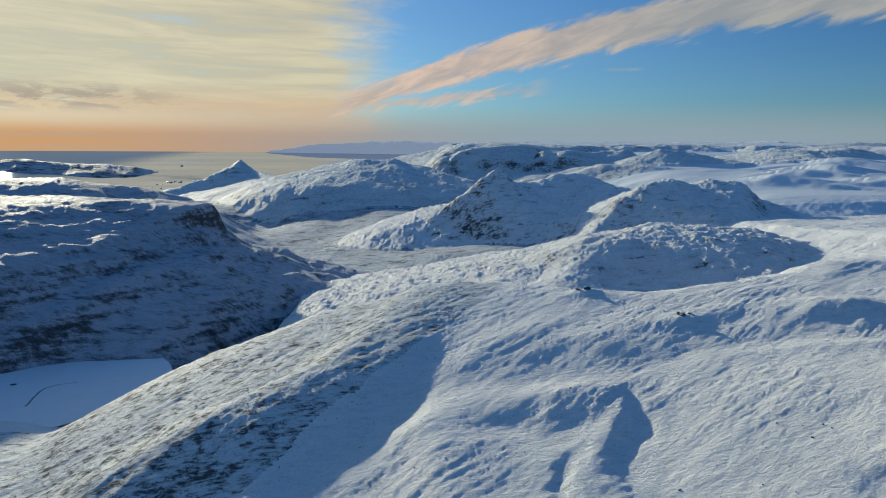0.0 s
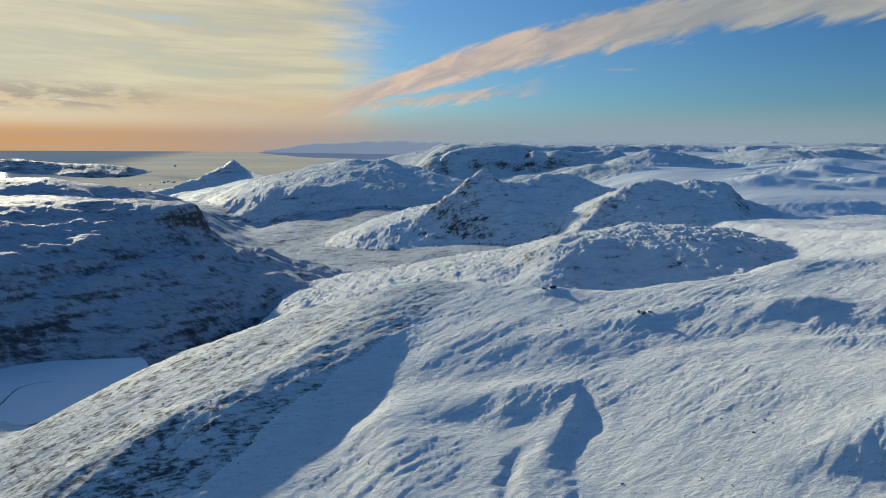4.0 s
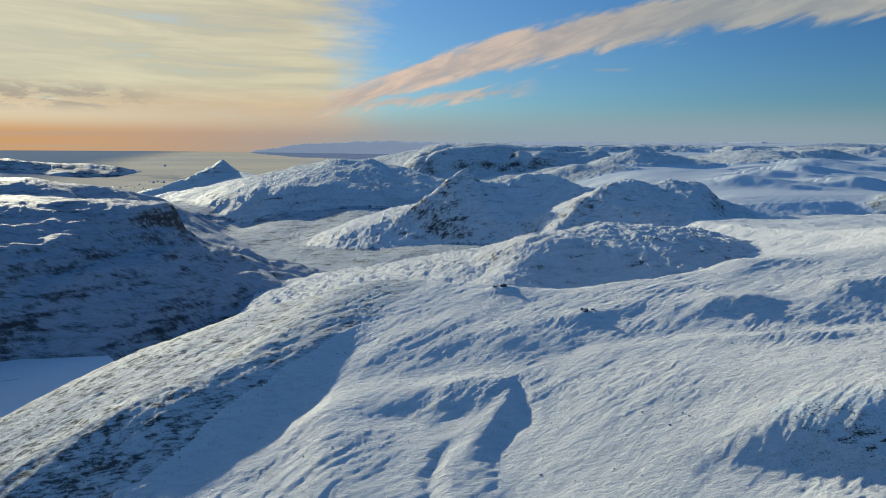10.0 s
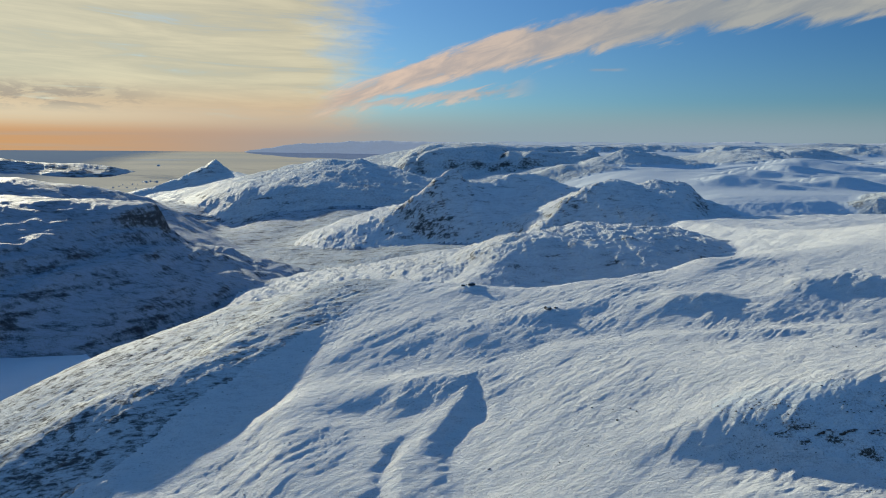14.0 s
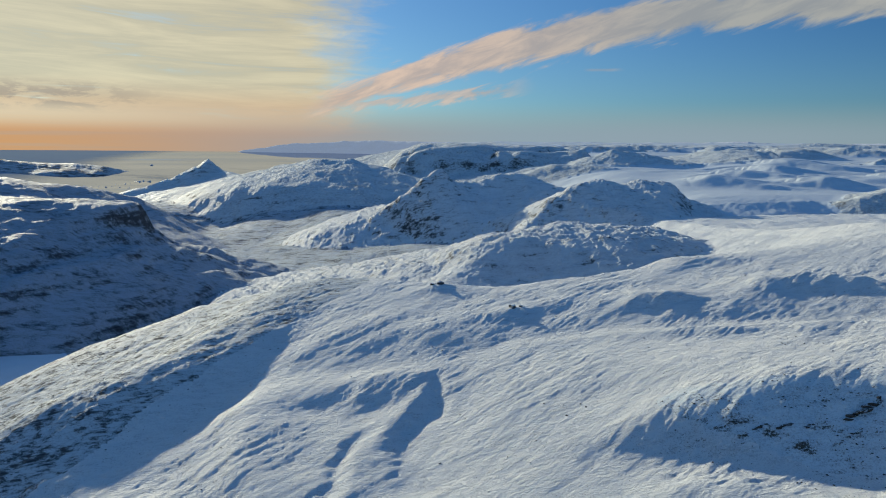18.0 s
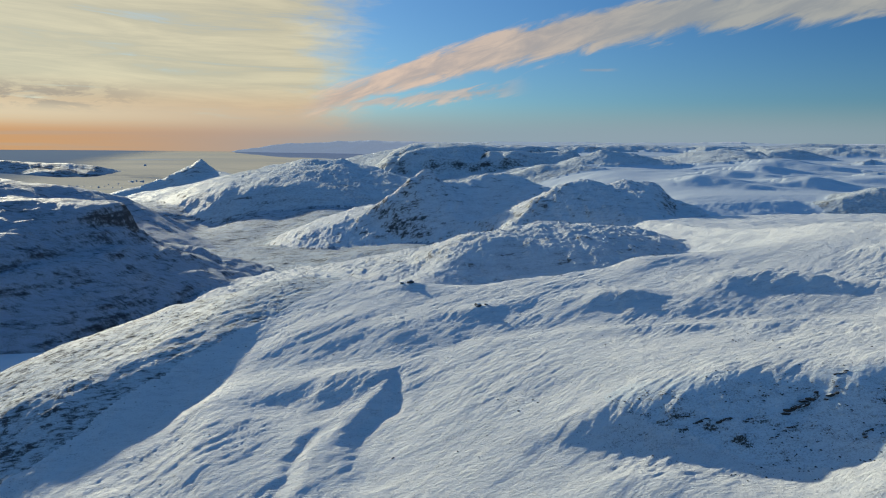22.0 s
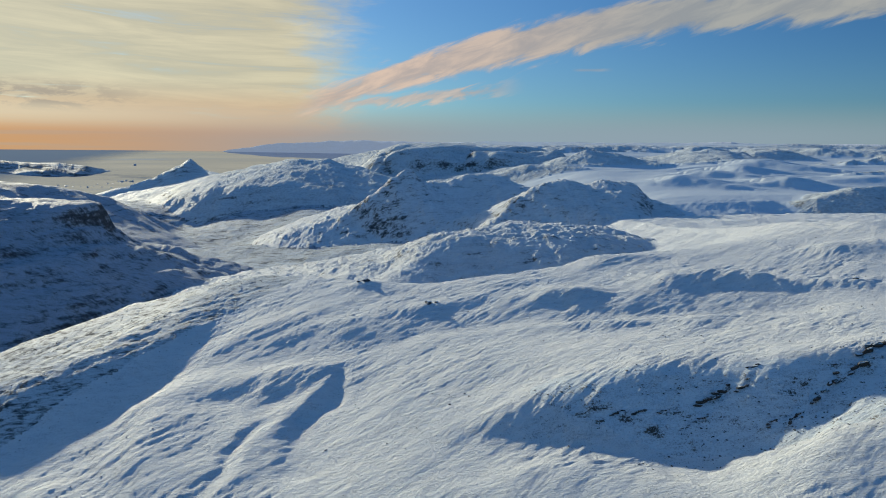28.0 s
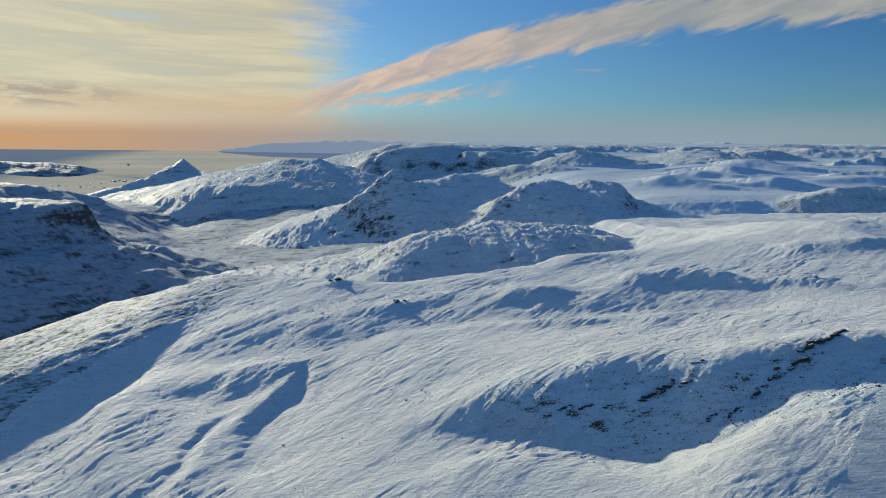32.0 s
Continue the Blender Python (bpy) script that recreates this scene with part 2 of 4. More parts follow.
    z = z + swell(x, y, [(100, 190, -0.3, 8, 6), (110, 186, -1.2, 8, 6), (122, 184, -1.0, 8, 6), (135, 186, -1.6, 9, 6), (150, 180, -2.2, 9, 7), (166, 176, -1.8, 10, 8)])
    z = z + swell(x, y, [(90, 183, 0.5, 5, 4), (100, 180, 0.9, 5, 4), (112, 175, 1.3, 6, 4), (124, 174, 1.0, 6, 4), (140, 168, 0.8, 6, 4)])
    z = z + swell(x, y, [(160, 206, 1.6, 6, 4), (167, 202, 2.2, 7, 4), (173, 195, 1.0, 6, 4)]) + swell(x, y, [(180, 199, 1.4, 7, 5), (187, 193, 2.0, 7, 5), (192, 186, 1.0, 6, 4)])
    z = z + swell(x, y, [(40, 240, 0.6, 6, 4), (45, 238.5, 1.7, 7, 4), (50, 236, 0.6, 6, 4)]) + swell(x, y, [(206, 231, 2.4, 9, 7), (222, 226, 2.4, 9, 7)])
    z = z + swell(x, y, [(120, 243, 0.6, 9, 6), (132, 254, 1.8, 10, 7), (142, 254, 1.4, 9, 7)]) + swell(x, y, [(84, 226, 0.5, 6, 4), (96, 230, 0.8, 7, 4), (112, 230, 0.5, 6, 4)])
    z = z + swell(x, y, [(130, 152, -0.4, 5, 4), (138, 158, -1.0, 6, 4), (146, 153, -0.6, 5, 4)])
    # dome of the near bench, its broken southern step, the hollow below and the mound beyond
    z = z + swell(x, y, [(66, 162, 0.5, 14, 16), (84, 156, 2.2, 16, 22), (104, 146, 3.6, 20, 22), (126, 142, 3.8, 22, 22), (160, 142, 3.8, 24, 22), (220, 140, 3.8, 26, 22)])
    z = z + swell(x, y, [(72, 127, 0.3, 8, 5), (84, 128, 2.4, 10, 7), (96, 127, 3.2, 10, 8), (110, 127, 4.0, 12, 9), (122, 125, 4.0, 12, 8), (130, 121, 4.6, 12, 9),
                         (142, 120, 5.4, 12, 9), (153, 120, 5.6, 12, 9), (163, 121, 5.6, 12, 10), (210, 118, 5.6, 14, 12)])
    z = z + swell(x, y, [(76, 119, -0.5, 5, 6), (90, 114, -1.4, 6, 8), (104, 107, -2.8, 7, 9), (113, 103, -3.4, 8, 9), (122, 103, -2.6, 8, 7), (132, 104, -1.2, 8, 6)])
    z = z + swell(x, y, [(66, 104, 0.4, 5, 9), (80, 103, 1.0, 5, 9), (92, 104, 1.1, 4, 8), (100, 98, 0.6, 5, 9)])
    z = z + swell(x, y, [(104, 78, 0.6, 9, 20), (120, 82, 2.4, 10, 24), (132, 93, 3.4, 9, 24), (146, 97, 4.4, 9, 26), (165, 98, 4.6, 10, 26), (210, 96, 4.6, 12, 26)])
    # low rocky shore between the whaleback and the frozen lake
    shore = 74 - 0.3 * soft_pos(y - 246 + 0.4 * (x + 150), 5.0) - 0.1 * soft_pos(-190 - x, 10.0)
    return soft_max(edges(x, y, z), shore, 2.5)


def floor_land(x, y):
    """Valley floor, falling under the sea in the fjord and rising to the east."""
    z = 14 * np.exp(-(((x - 50) / 80) ** 2 + ((y - 660) / 90) ** 2)) + np.interp(y, [0, 420, 560, 700, 800, 920, 1017, 1250, 1700, 2300, 5000], [62, 62, 64, 66, 66, 73, 82, 74, 36, -14, -16])
    east = ramp(x, 120, 330) * np.interp(y, [0, 300, 480, 540, 600, 900, 1500, 2200, 5000], [36, 36, 44, 42, 28, 34, 80, 130, 165])
    lake = -9 * np.exp(-(((x - 330) / 85) ** 4 + ((y - 556 + 0.1 * (x - 330)) / 24) ** 4))
    z = z - 22 * np.exp(-(((x + 261) / 70) ** 2 + ((y - 1040) / 90) ** 2))
    z = z - 11 * ramp(x, -70, -150) * ramp(y, 740, 820) * ramp(y, 1090, 1000)
    return z + east + lake


def table_mountain(x, y):
    """Mountain whose tilted top and long banded face look south-east over the lake."""
    edge = np.interp(y, [100, 200, 330, 416, 445, 483, 515, 560], [-330, -290, -226, -182, -176, -168, -155, -162])
    wob = 6 * grain(x / 60, y / 60, 5) + 4 * grain(x / 22, y / 22, 6)
    de = (x - edge + wob) * 0.9
    dn = y - 532 + 0.10 * (x + 150) + wob
    m = soft_max(de, dn, 12.0)
    d = soft_pos(m, 4.0)
    rim = np.interp(y, [200, 330, 416, 460, 490, 515, 540], [102, 108, 115, 121, 126, 129, 129])
    top = rim + 0.19 * soft_pos(-m - 4, 8.0)
    top = top + 3.0 * rough(x, y, 90, 4, 0.5, 9) + 2.2 * (crags(x, y, 45, 4, 0.55, 11) - 0.6)
    top = 132.5 - soft_pos(132.5 - top, 4.0)
    wall = ramp(d, 1, 9) * np.interp(y, [380, 430, 470, 490, 512], [1, 3, 5, 11, 15])
    slope = np.interp(y, [300, 340, 375, 410, 450, 490, 530], [0.95, 0.62, 0.48, 0.44, 0.50, 0.64, 0.85])
    step = 2.4 * np.sin(d / 5.5 + 2.5 * grain(x / 40, y / 40, 12)) * ramp(d, 3, 14) * ramp(d, 70, 30)
    return top - wall - 62 * (1 - np.exp(-slope * d / 62)) + step + 3 * ramp(d, 12, 40) * ramp(d, 100, 60) - 0.6 * soft_pos(d - 84, 8)


def second_plateau(x, y):
    return ridge(x, y, [(-900, 790, 132, 0.10, 0.25, 60), (-520, 800, 131, 0.10, 0.25, 40), (-410, 820, 131, 0.10, 0.3, 25),
                        (-350, 870, 120, 0.2, 0.40, 15), (-312, 915, 106, 0.4, 0.5, 12), (-285, 955, 84, 0.6, 0.7, 10)], 90)


def far_island(x, y):
    return ridge(x, y, [(-2300, 3350, 100, 0.3, 0.3, 30), (-1760, 3300, 106, 0.35, 0.35, 20), (-1640, 3290, 92, 0.35, 0.35, 20),
                        (-1500, 3290, 90, 0.3, 0.3, 20), (-1440, 3300, 94, 0.3, 0.3, 20), (-1330, 3310, 82, 0.3, 0.3, 20),
                        (-1215, 3330, 54, 0.4, 0.4, 15)], 90)


def pyramid(x, y):
    return ridge(x, y, [(-1010, 2430, -6, 0.5, 0.4, 20), (-880, 2500, 30, 0.45, 0.35, 15), (-800, 2540, 62, 0.5, 0.45, 8),
                        (-715, 2558, 106, 0.7, 0.6, 4), (-676, 2561, 127, 0.8, 0.7, 2), (-640, 2545, 102, 0.7, 0.6, 5), (-600, 2520, 84, 0.4, 0.4, 12),
                        (-560, 2440, 74, 0.3, 0.3, 30), (-440, 2200, 66, 0.2, 0.2, 40), (-330, 1900, 80, 0.2, 0.2, 40)], 140)


def broad_mountain(x, y):
    a = ridge(x, y, [(-470, 1560, 80, 0.35, 0.30, 30), (-330, 1480, 106, 0.35, 0.26, 25), (-245, 1435, 122, 0.3, 0.24, 16), (-205, 1400, 128, 0.3, 0.24, 10),
                     (-165, 1325, 144, 0.3, 0.25, 8), (-127, 1296, 150, 0.3, 0.25, 6), (-100, 1290, 148, 0.3, 0.25, 6), (-82, 1295, 151, 0.3, 0.26, 5),
                     (-50, 1300, 139, 0.3, 0.28, 14), (0, 1360, 118, 0.3, 0.3, 30)], 110)
    b = ridge(x, y, [(-60, 1540, 122, 0.2, 0.22, 30), (0, 1610, 138, 0.2, 0.22, 30), (38, 1779, 168, 0.2, 0.22, 30), (116, 1700, 160, 0.2, 0.22, 30),
                     (200, 1660, 152, 0.2, 0.22, 30), (320, 1600, 152, 0.2, 0.2, 40)], 90)
    return np.maximum(a, b)


def middle_mountain(x, y):
    a = ridge(x, y, [(-46, 764, 58, 1.3, 0.60, 2), (-34, 769, 72, 1.3, 0.58, 2), (-10, 777, 97, 1.2, 0.55, 2), (14, 786, 118, 0.9, 0.52, 2),
                     (38, 792, 136, 0.5, 0.48, 3), (55, 797, 147, 0.6, 0.5, 1), (74, 806, 131, 0.4, 0.40, 6), (96, 814, 130, 0.4, 0.38, 8),
                     (124, 828, 139, 0.4, 0.36, 6), (148, 826, 141, 0.4, 0.36, 6), (168, 800, 130, 0.4, 0.38, 12)], 150)
    b = ridge(x, y, [(96, 812, 129, 0.3, 0.3, 12), (112, 750, 108, 0.32, 0.3, 10), (120, 690, 88, 0.3, 0.28, 12), (110, 640, 74, 0.3, 0.28, 14)], 90)
    return np.maximum(a, b)


def rock_hill(x, y):
    return ridge(x, y, [(128, 630, 100, 0.6, 0.30, 4), (158, 662, 124, 0.5, 0.28, 5), (178, 674, 135, 0.4, 0.27, 6), (200, 686, 139, 0.25, 0.26, 10),
                        (222, 690, 135, 0.25, 0.28, 8), (240, 690, 139, 0.25, 0.32, 6), (264, 690, 138, 0.3, 0.40, 5), (284, 684, 122, 0.6, 0.6, 6)], 100)


def round_hill(x, y):
    a = ridge(x, y, [(58, 352, 108, 0.6, 0.28, 10), (84, 392, 121, 0.5, 0.24, 20), (118, 410, 124, 0.35, 0.22, 30), (150, 408, 123, 0.35, 0.22, 30),
                     (180, 400, 119, 0.35, 0.26, 20), (202, 388, 110, 0.6, 0.5, 10)], 60)
    b = ridge(x, y, [(84, 420, 118, 0.4, 0.25, 12), (130, 450, 122, 0.35, 0.25, 16), (176, 444, 120, 0.35, 0.28, 14), (206, 420, 112, 0.5, 0.4, 10)], 60)
    return np.maximum(a, b)


def cap_top(y):
    return np.interp(y, [480, 590, 625, 690, 730, 800, 860, 950, 1060, 1240, 1400, 1750, 2800, 4400], [97, 98, 103, 121, 125, 127, 131, 136, 139, 143, 146, 158, 184, 206])


def ice_cap(x, y):
    """Smooth snow upland in the north-east."""
    west = np.interp(y, [550, 700, 850, 1000, 1250, 1500, 2000, 5000], [300, 300, 300, 270, 290, 250, 300, 300])
    top = cap_top(y)
    d = soft_pos(west - x, 30.0)
    wave = 5.0 * grain(x / 190, y / 75, 21) + 2.6 * grain(x / 80, y / 34, 22)
    dune = swell(x, y, [(342, 852, 2, 40, 16), (368, 846, 6.5, 45, 18), (404, 806, 3, 40, 14)]) + swell(x, y, [(446, 820, 2, 40, 12), (476, 814, 7, 50, 18), (500, 794, 2, 40, 12)])
    dune = dune + swell(x, y, [(400, 925, 2, 50, 14), (430, 910, 6, 60, 18), (458, 886, 4, 50, 16)]) + swell(x, y, [(462, 980, 2, 60, 16), (490, 965, 7, 70, 22), (516, 935, 2, 60, 14)])
    dune = dune + swell(x, y, [(525, 1110, 4, 70, 22), (576, 1100, 10, 80, 28), (622, 1050, 5, 70, 20)]) + swell(x, y, [(560, 880, 2, 60, 16), (620, 868, 5, 60, 18), (690, 850, 3, 60, 16)])
    return top + 1.7 * dune + wave * ramp(y, 860, 1000) - 70 * (1 - np.exp(-0.42 * d / 70)) - 0.3 * soft_pos(d - 300, 40)


def cap_hills(x, y):
    a = ridge(x, y, [(430, 1270, 146, 0.1, 0.12, 40), (540, 1300, 165, 0.1, 0.15, 40), (645, 1326, 167, 0.2, 0.25, 20), (672, 1322, 150, 0.7, 0.8, 6)], 60)
    b = ridge(x, y, [(700, 1500, 142, 0.2, 0.3, 20), (760, 1540, 164, 0.2, 0.34, 14), (830, 1600, 172, 0.2, 0.34, 20), (905, 1690, 164, 0.2, 0.35, 20), (960, 1690, 168, 0.2, 0.3, 20),
                     (1200, 1650, 172, 0.2, 0.25, 30)], 60)
    c = ridge(x, y, [(270, 1215, 140, 0.15, 0.28, 20), (310, 1228, 154, 0.15, 0.3, 12), (346, 1236, 166, 0.15, 0.34, 8), (390, 1225, 160, 0.2, 0.36, 10), (440, 1200, 150, 0.2, 0.34, 12), (480, 1180, 142, 0.2, 0.3, 20)], 60)
    d = ridge(x, y, [(404, 650, 106, 0.3, 0.40, 6), (432, 668, 124, 0.3, 0.42, 8), (470, 682, 135, 0.3, 0.44, 10), (520, 684, 136, 0.3, 0.44, 14), (580, 672, 134, 0.3, 0.42, 20),
                     (760, 640, 130, 0.3, 0.4, 30)], 60)
    e = ridge(x, y, [(120, 1500, 138, 0.3, 0.35, 20), (170, 1480, 156, 0.3, 0.4, 20), (230, 1420, 152, 0.3, 0.45, 20), (262, 1380, 138, 0.4, 0.5, 15)], 60)
    f = ridge(x, y, [(190, 1120, 130, 0.3, 0.35, 15), (230, 1130, 145, 0.3, 0.45, 15), (290, 1090, 143, 0.3, 0.5, 12), (330, 1060, 136, 0.4, 0.5, 12)], 60)
    g = ridge(x, y, [(420, 1900, 160, 0.3, 0.3, 30), (520, 1960, 180, 0.3, 0.4, 25), (640, 1930, 178, 0.3, 0.4, 25), (700, 1900, 164, 0.4, 0.5, 20)], 60)
    h = ridge(x, y, [(1000, 2300, 172, 0.2, 0.3, 40), (1250, 2350, 190, 0.2, 0.3, 40), (1500, 2300, 188, 0.2, 0.35, 40), (1620, 2250, 170, 0.4, 0.5, 20)], 60)
    k = ridge(x, y, [(560, 890, 124, 0.2, 0.35, 12), (600, 908, 140, 0.2, 0.4, 10), (660, 910, 146, 0.2, 0.4, 12), (740, 890, 144, 0.2, 0.4, 20)], 60)
    # rolling hill country behind, rocky where it breaks off to the south
    n = rough(x / 1.5, y, 330, 5, 0.52, 81) + 0.5 * (crags(x / 1.4, y, 190, 4, 0.55, 83) - 0.62)
    m = cap_top(y) + 3 * ramp(x, 150, 300) - 3 + 105 * n
    limit = EYE + 0.0082 * y - 3
    m = limit - soft_pos(limit - m, 14.0)
    m = m - 160 * ramp(y, 1330, 1080) - 120 * ramp(x, 40, -160) - 50 * ramp(y, 1900, 1300) * ramp(x, 310, 400) * ramp(x, 760, 640)
    return np.maximum.reduce([a, b, c, d, e, f, g, h, k, m])


def far_range(x, y):
    """Low plateaus along the northern skyline."""
    r, a = np.hypot(x, y), np.degrees(np.arctan2(x, y))
    crest = 14 * grain(a / 4.0, 0.3 + 0 * a, 31) + 8 * grain(a / 1.3, 5.3 + 0 * a, 32)
    back = EYE + 46 + crest * 0.8 - 22 * ramp(a, -5.0, -9.0) - 40 * ramp(a, -8.5, -13.5) - 120 * ramp(a, -12.5, -16.0)
    h = back - 0.9 * soft_pos(4860 - r, 30) * np.interp(a, [-20, -8, 0, 60], [0.8, 0.7, 0.35, 0.25])
    mid = EYE + 6 + 20 * grain(a / 6.0, 9.1 + 0 * a, 33) + 12 * grain(a / 1.9, 2.2 + 0 * a, 34) - 260 * ramp(a, 3.0, -3.5)
    g = mid - 0.20 * soft_pos(2900 - r, 60) - 0.05 * soft_pos(r - 3000, 100)
    side = ramp(np.abs(a), 70, 50)
    return np.where(side > 0, np.maximum(h, g) * side - 30 * (1 - side), -30)


FORMS = [("floor", floor_land, -6e3, 6e3, -6e3, 6e3), ("near", near_land, -400, 900, -6e3, 620), ("table", table_mountain, -6e3, 60, -500, 800),
         ("second", second_plateau, -1500, 60, 400, 1350), ("island", far_island, -2900, -900, 2700, 3900), ("pyramid", pyramid, -1400, 0, 1500, 3000),
         ("broad", broad_mountain, -900, 800, 800, 2300), ("middle", middle_mountain, -260, 430, 500, 1150), ("rock_hill", rock_hill, -60, 520, 400, 950),
         ("round_hill", round_hill, -80, 370, 220, 640), ("cap", ice_cap, -700, 6e3, 380, 6e3), ("cap_hills", cap_hills, -220, 2900, 350, 3300),
         ("range", far_range, -6e3, 6e3, 1500, 6e3)]
SMOOTH = {"near": 5.0, "table": 5.0, "middle": 4.0, "round_hill": 4.0, "rock_hill": 4.0, "cap": 8.0, "range": 10.0}


def whale_part(x, y):
    """1 on the whaleback, fading to 0 off it."""
    return np.clip(swell(x, y, [(6, 256, 1, 15, 22), (-27, 217, 1.2, 20, 45), (-60, 186, 1.3, 26, 70), (-120, 140, 1.4, 34, 90)]), 0, 1) * ramp(y, 300, 270)


def step_part(x, y):
    """1 on the rocky step that looks south."""
    return np.clip(swell(x, y, [(92, 128, 0.8, 8, 8), (112, 116, 1.3, 9, 10), (140, 108, 1.4, 9, 11), (200, 96, 1.4, 12, 12)]), 0, 1)


def land(x, y, fine=True):
    """Height of the land and, for each place, which form it belongs to."""
    r = np.hypot(x, y)
    # wander the plan a little, so that no crest is a straight line
    far = ramp(r, 260, 520)
    wx = x + far * (6 * rough(x, y, 60, 3, 0.5, 41))
    wy = y + far * (6 * rough(x, y, 60, 3, 0.5, 43))
    z = owner = None
    for n, (name, form, x0, x1, y0, y1) in enumerate(FORMS):
        inside = (wx > x0) & (wx < x1) & (wy > y0) & (wy < y1)
        h = np.full(x.shape, -1e3)
        h[inside] = form(wx[inside], wy[inside])
        if z is None:
            z, owner = h, np.zeros(h.shape, int)
            top = h.copy()
        else:
            owner = np.where(h > top, n, owner)
            top = np.maximum(top, h)
            z = soft_max(z, h, SMOOTH.get(name, 5.0))
    z = z - 12 * np.exp(-((((x + 170) * 0.8 + (y - 300) * 0.6) / 48) ** 4 + (((x + 170) * 0.6 - (y - 300) * 0.8) / 36) ** 4))      # bed of the lake
    if not fine:
        return z, owner
    z = z + relief(x, y, z, owner, r)
    ragged = 0.16 * rough(x, y, 20, 3, 0.5, 49)
    owner = np.where((owner == 1) & (whale_part(x, y) + ragged > 0.42), 13, owner)
    owner = np.where((owner == 1) & (step_part(x, y) + ragged > 0.45), 14, owner)
    return z, owner


def relief(x, y, z, owner, r):
    """Knolls, gullies, ledges and drifts of all sizes on top of the large forms."""
    out = np.zeros(x.shape)
    k = r < 430
    out[k] = ramp(r[k], 430, 270) * near_relief(x[k], y[k])
    k = r > 270
    out[k] += ramp(r[k], 270, 430) * far_relief(x[k], y[k], z[k], owner[k], r[k])
    return out


def near_relief(x, y):
    wx, wy = x + 2.0 * rough(x, y, 22, 2, 0.45, 85), y + 2.0 * rough(x, y, 22, 2, 0.45, 86)
    lx, ly = 0.80 * wx + 0.60 * wy, -0.60 * wx + 0.80 * wy       # along and across the grain of the rock, north-east
    whale, step = whale_part(x, y), step_part(x, y)
    bony = ramp(rough(x, y, 40, 3, 0.55, 57), -0.20, 0.26)   # where rock lies close under the snow
    pond = np.exp(-(((x - 178) / 22) ** 4 + ((y - 174) / 11) ** 4))
    calm = (1 - 0.8 * ramp(y, 106, 97) * ramp(x, 60, 90) * ramp(x, 124, 112)) * (1 - 0.9 * pond)      # smooth drift below the step, the frozen pond
    bony = np.maximum(0.28 + 0.72 * bony, np.maximum(0.9 * whale, 0.6 * step)) * calm
    knolls = 0.34 * rough(lx / 1.8, ly, 20, 4, 0.55, 51) + 0.22 * rough(lx / 1.8, ly, 8, 3, 0.55, 54)
    ribs = 0.58 * (crags(lx / 4.6, ly, 8, 5, 0.60, 52) - 0.62) + 0.7 * whale * (crags(lx / 4.2, ly, 5.5, 4, 0.6, 58) - 0.62)
    lumps = 0.46 * (crags(lx / 4.6, ly, 2.8, 4, 0.64, 55) - 0.62)
    return calm * knolls + bony * (ribs + lumps) + (0.05 + 0.10 * bony) * rough(lx / 2.6, ly, 1.6, 3, 0.7, 53)


def far_relief(x, y, z, owner, r):
    lx, ly = 0.74 * x + 0.67 * y, -0.67 * x + 0.74 * y
    calm = np.where(owner == 10, 0.10 + 0.6 * ramp(y, 730, 680), 1.0)
    out = calm * (1.8 * rough(x, y, 62, 4, 0.5, 61) + 2.0 * (crags(x, y * 0.8, 30, 6, 0.6, 62) - 0.6) - 1.0 * (crags(x, y, 11, 4, 0.6, 66) - 0.6))
    k = r > 700
    out[k] += ramp(r[k], 700, 1500) * calm[k] * (6.0 * rough(x[k], y[k], 210, 4, 0.5, 63) + 4.5 * (crags(x[k], y[k] * 0.8, 110, 5, 0.6, 64) - 0.6))
    k = np.isin(owner, (7, 8, 9))          # ribs and runnels down the slopes
    wx = x[k] + 6 * rough(x[k], y[k], 40, 3, 0.5, 77)
    out[k] += 4.4 * (crags(wx + 0.45 * y[k], y[k] / 2.2, 34, 6, 0.64, 71) - 0.6) - 2.2 * (crags(x[k], y[k] / 1.3, 11, 4, 0.62, 72) - 0.6)
    k = owner == 6
    out[k] += 4.5 * (crags(x[k] + 0.25 * y[k], y[k] / 2.0, 60, 6, 0.62, 75) - 0.6)
    k = owner == 2
    out[k] += 2.0 * (crags(lx[k] / 1.7, ly[k], 22, 5, 0.62, 79) - 0.6)
    k = (owner == 2) | (owner == 7)
    t = z[k] / 5.5 + 1.4 * rough(x[k], y[k], 60, 3, 0.5, 73)
    out[k] += np.where(owner[k] == 2, 1.6, 0.7) * (ramp(t - np.floor(t), 0.3, 0.9) - (t - np.floor(t)))
    return out

# ------------------------------------------------------------------ materials
def material(name):
    m = bpy.data.materials.new(name)
    m.use_nodes = True
    return m, Nodes(m.node_tree)


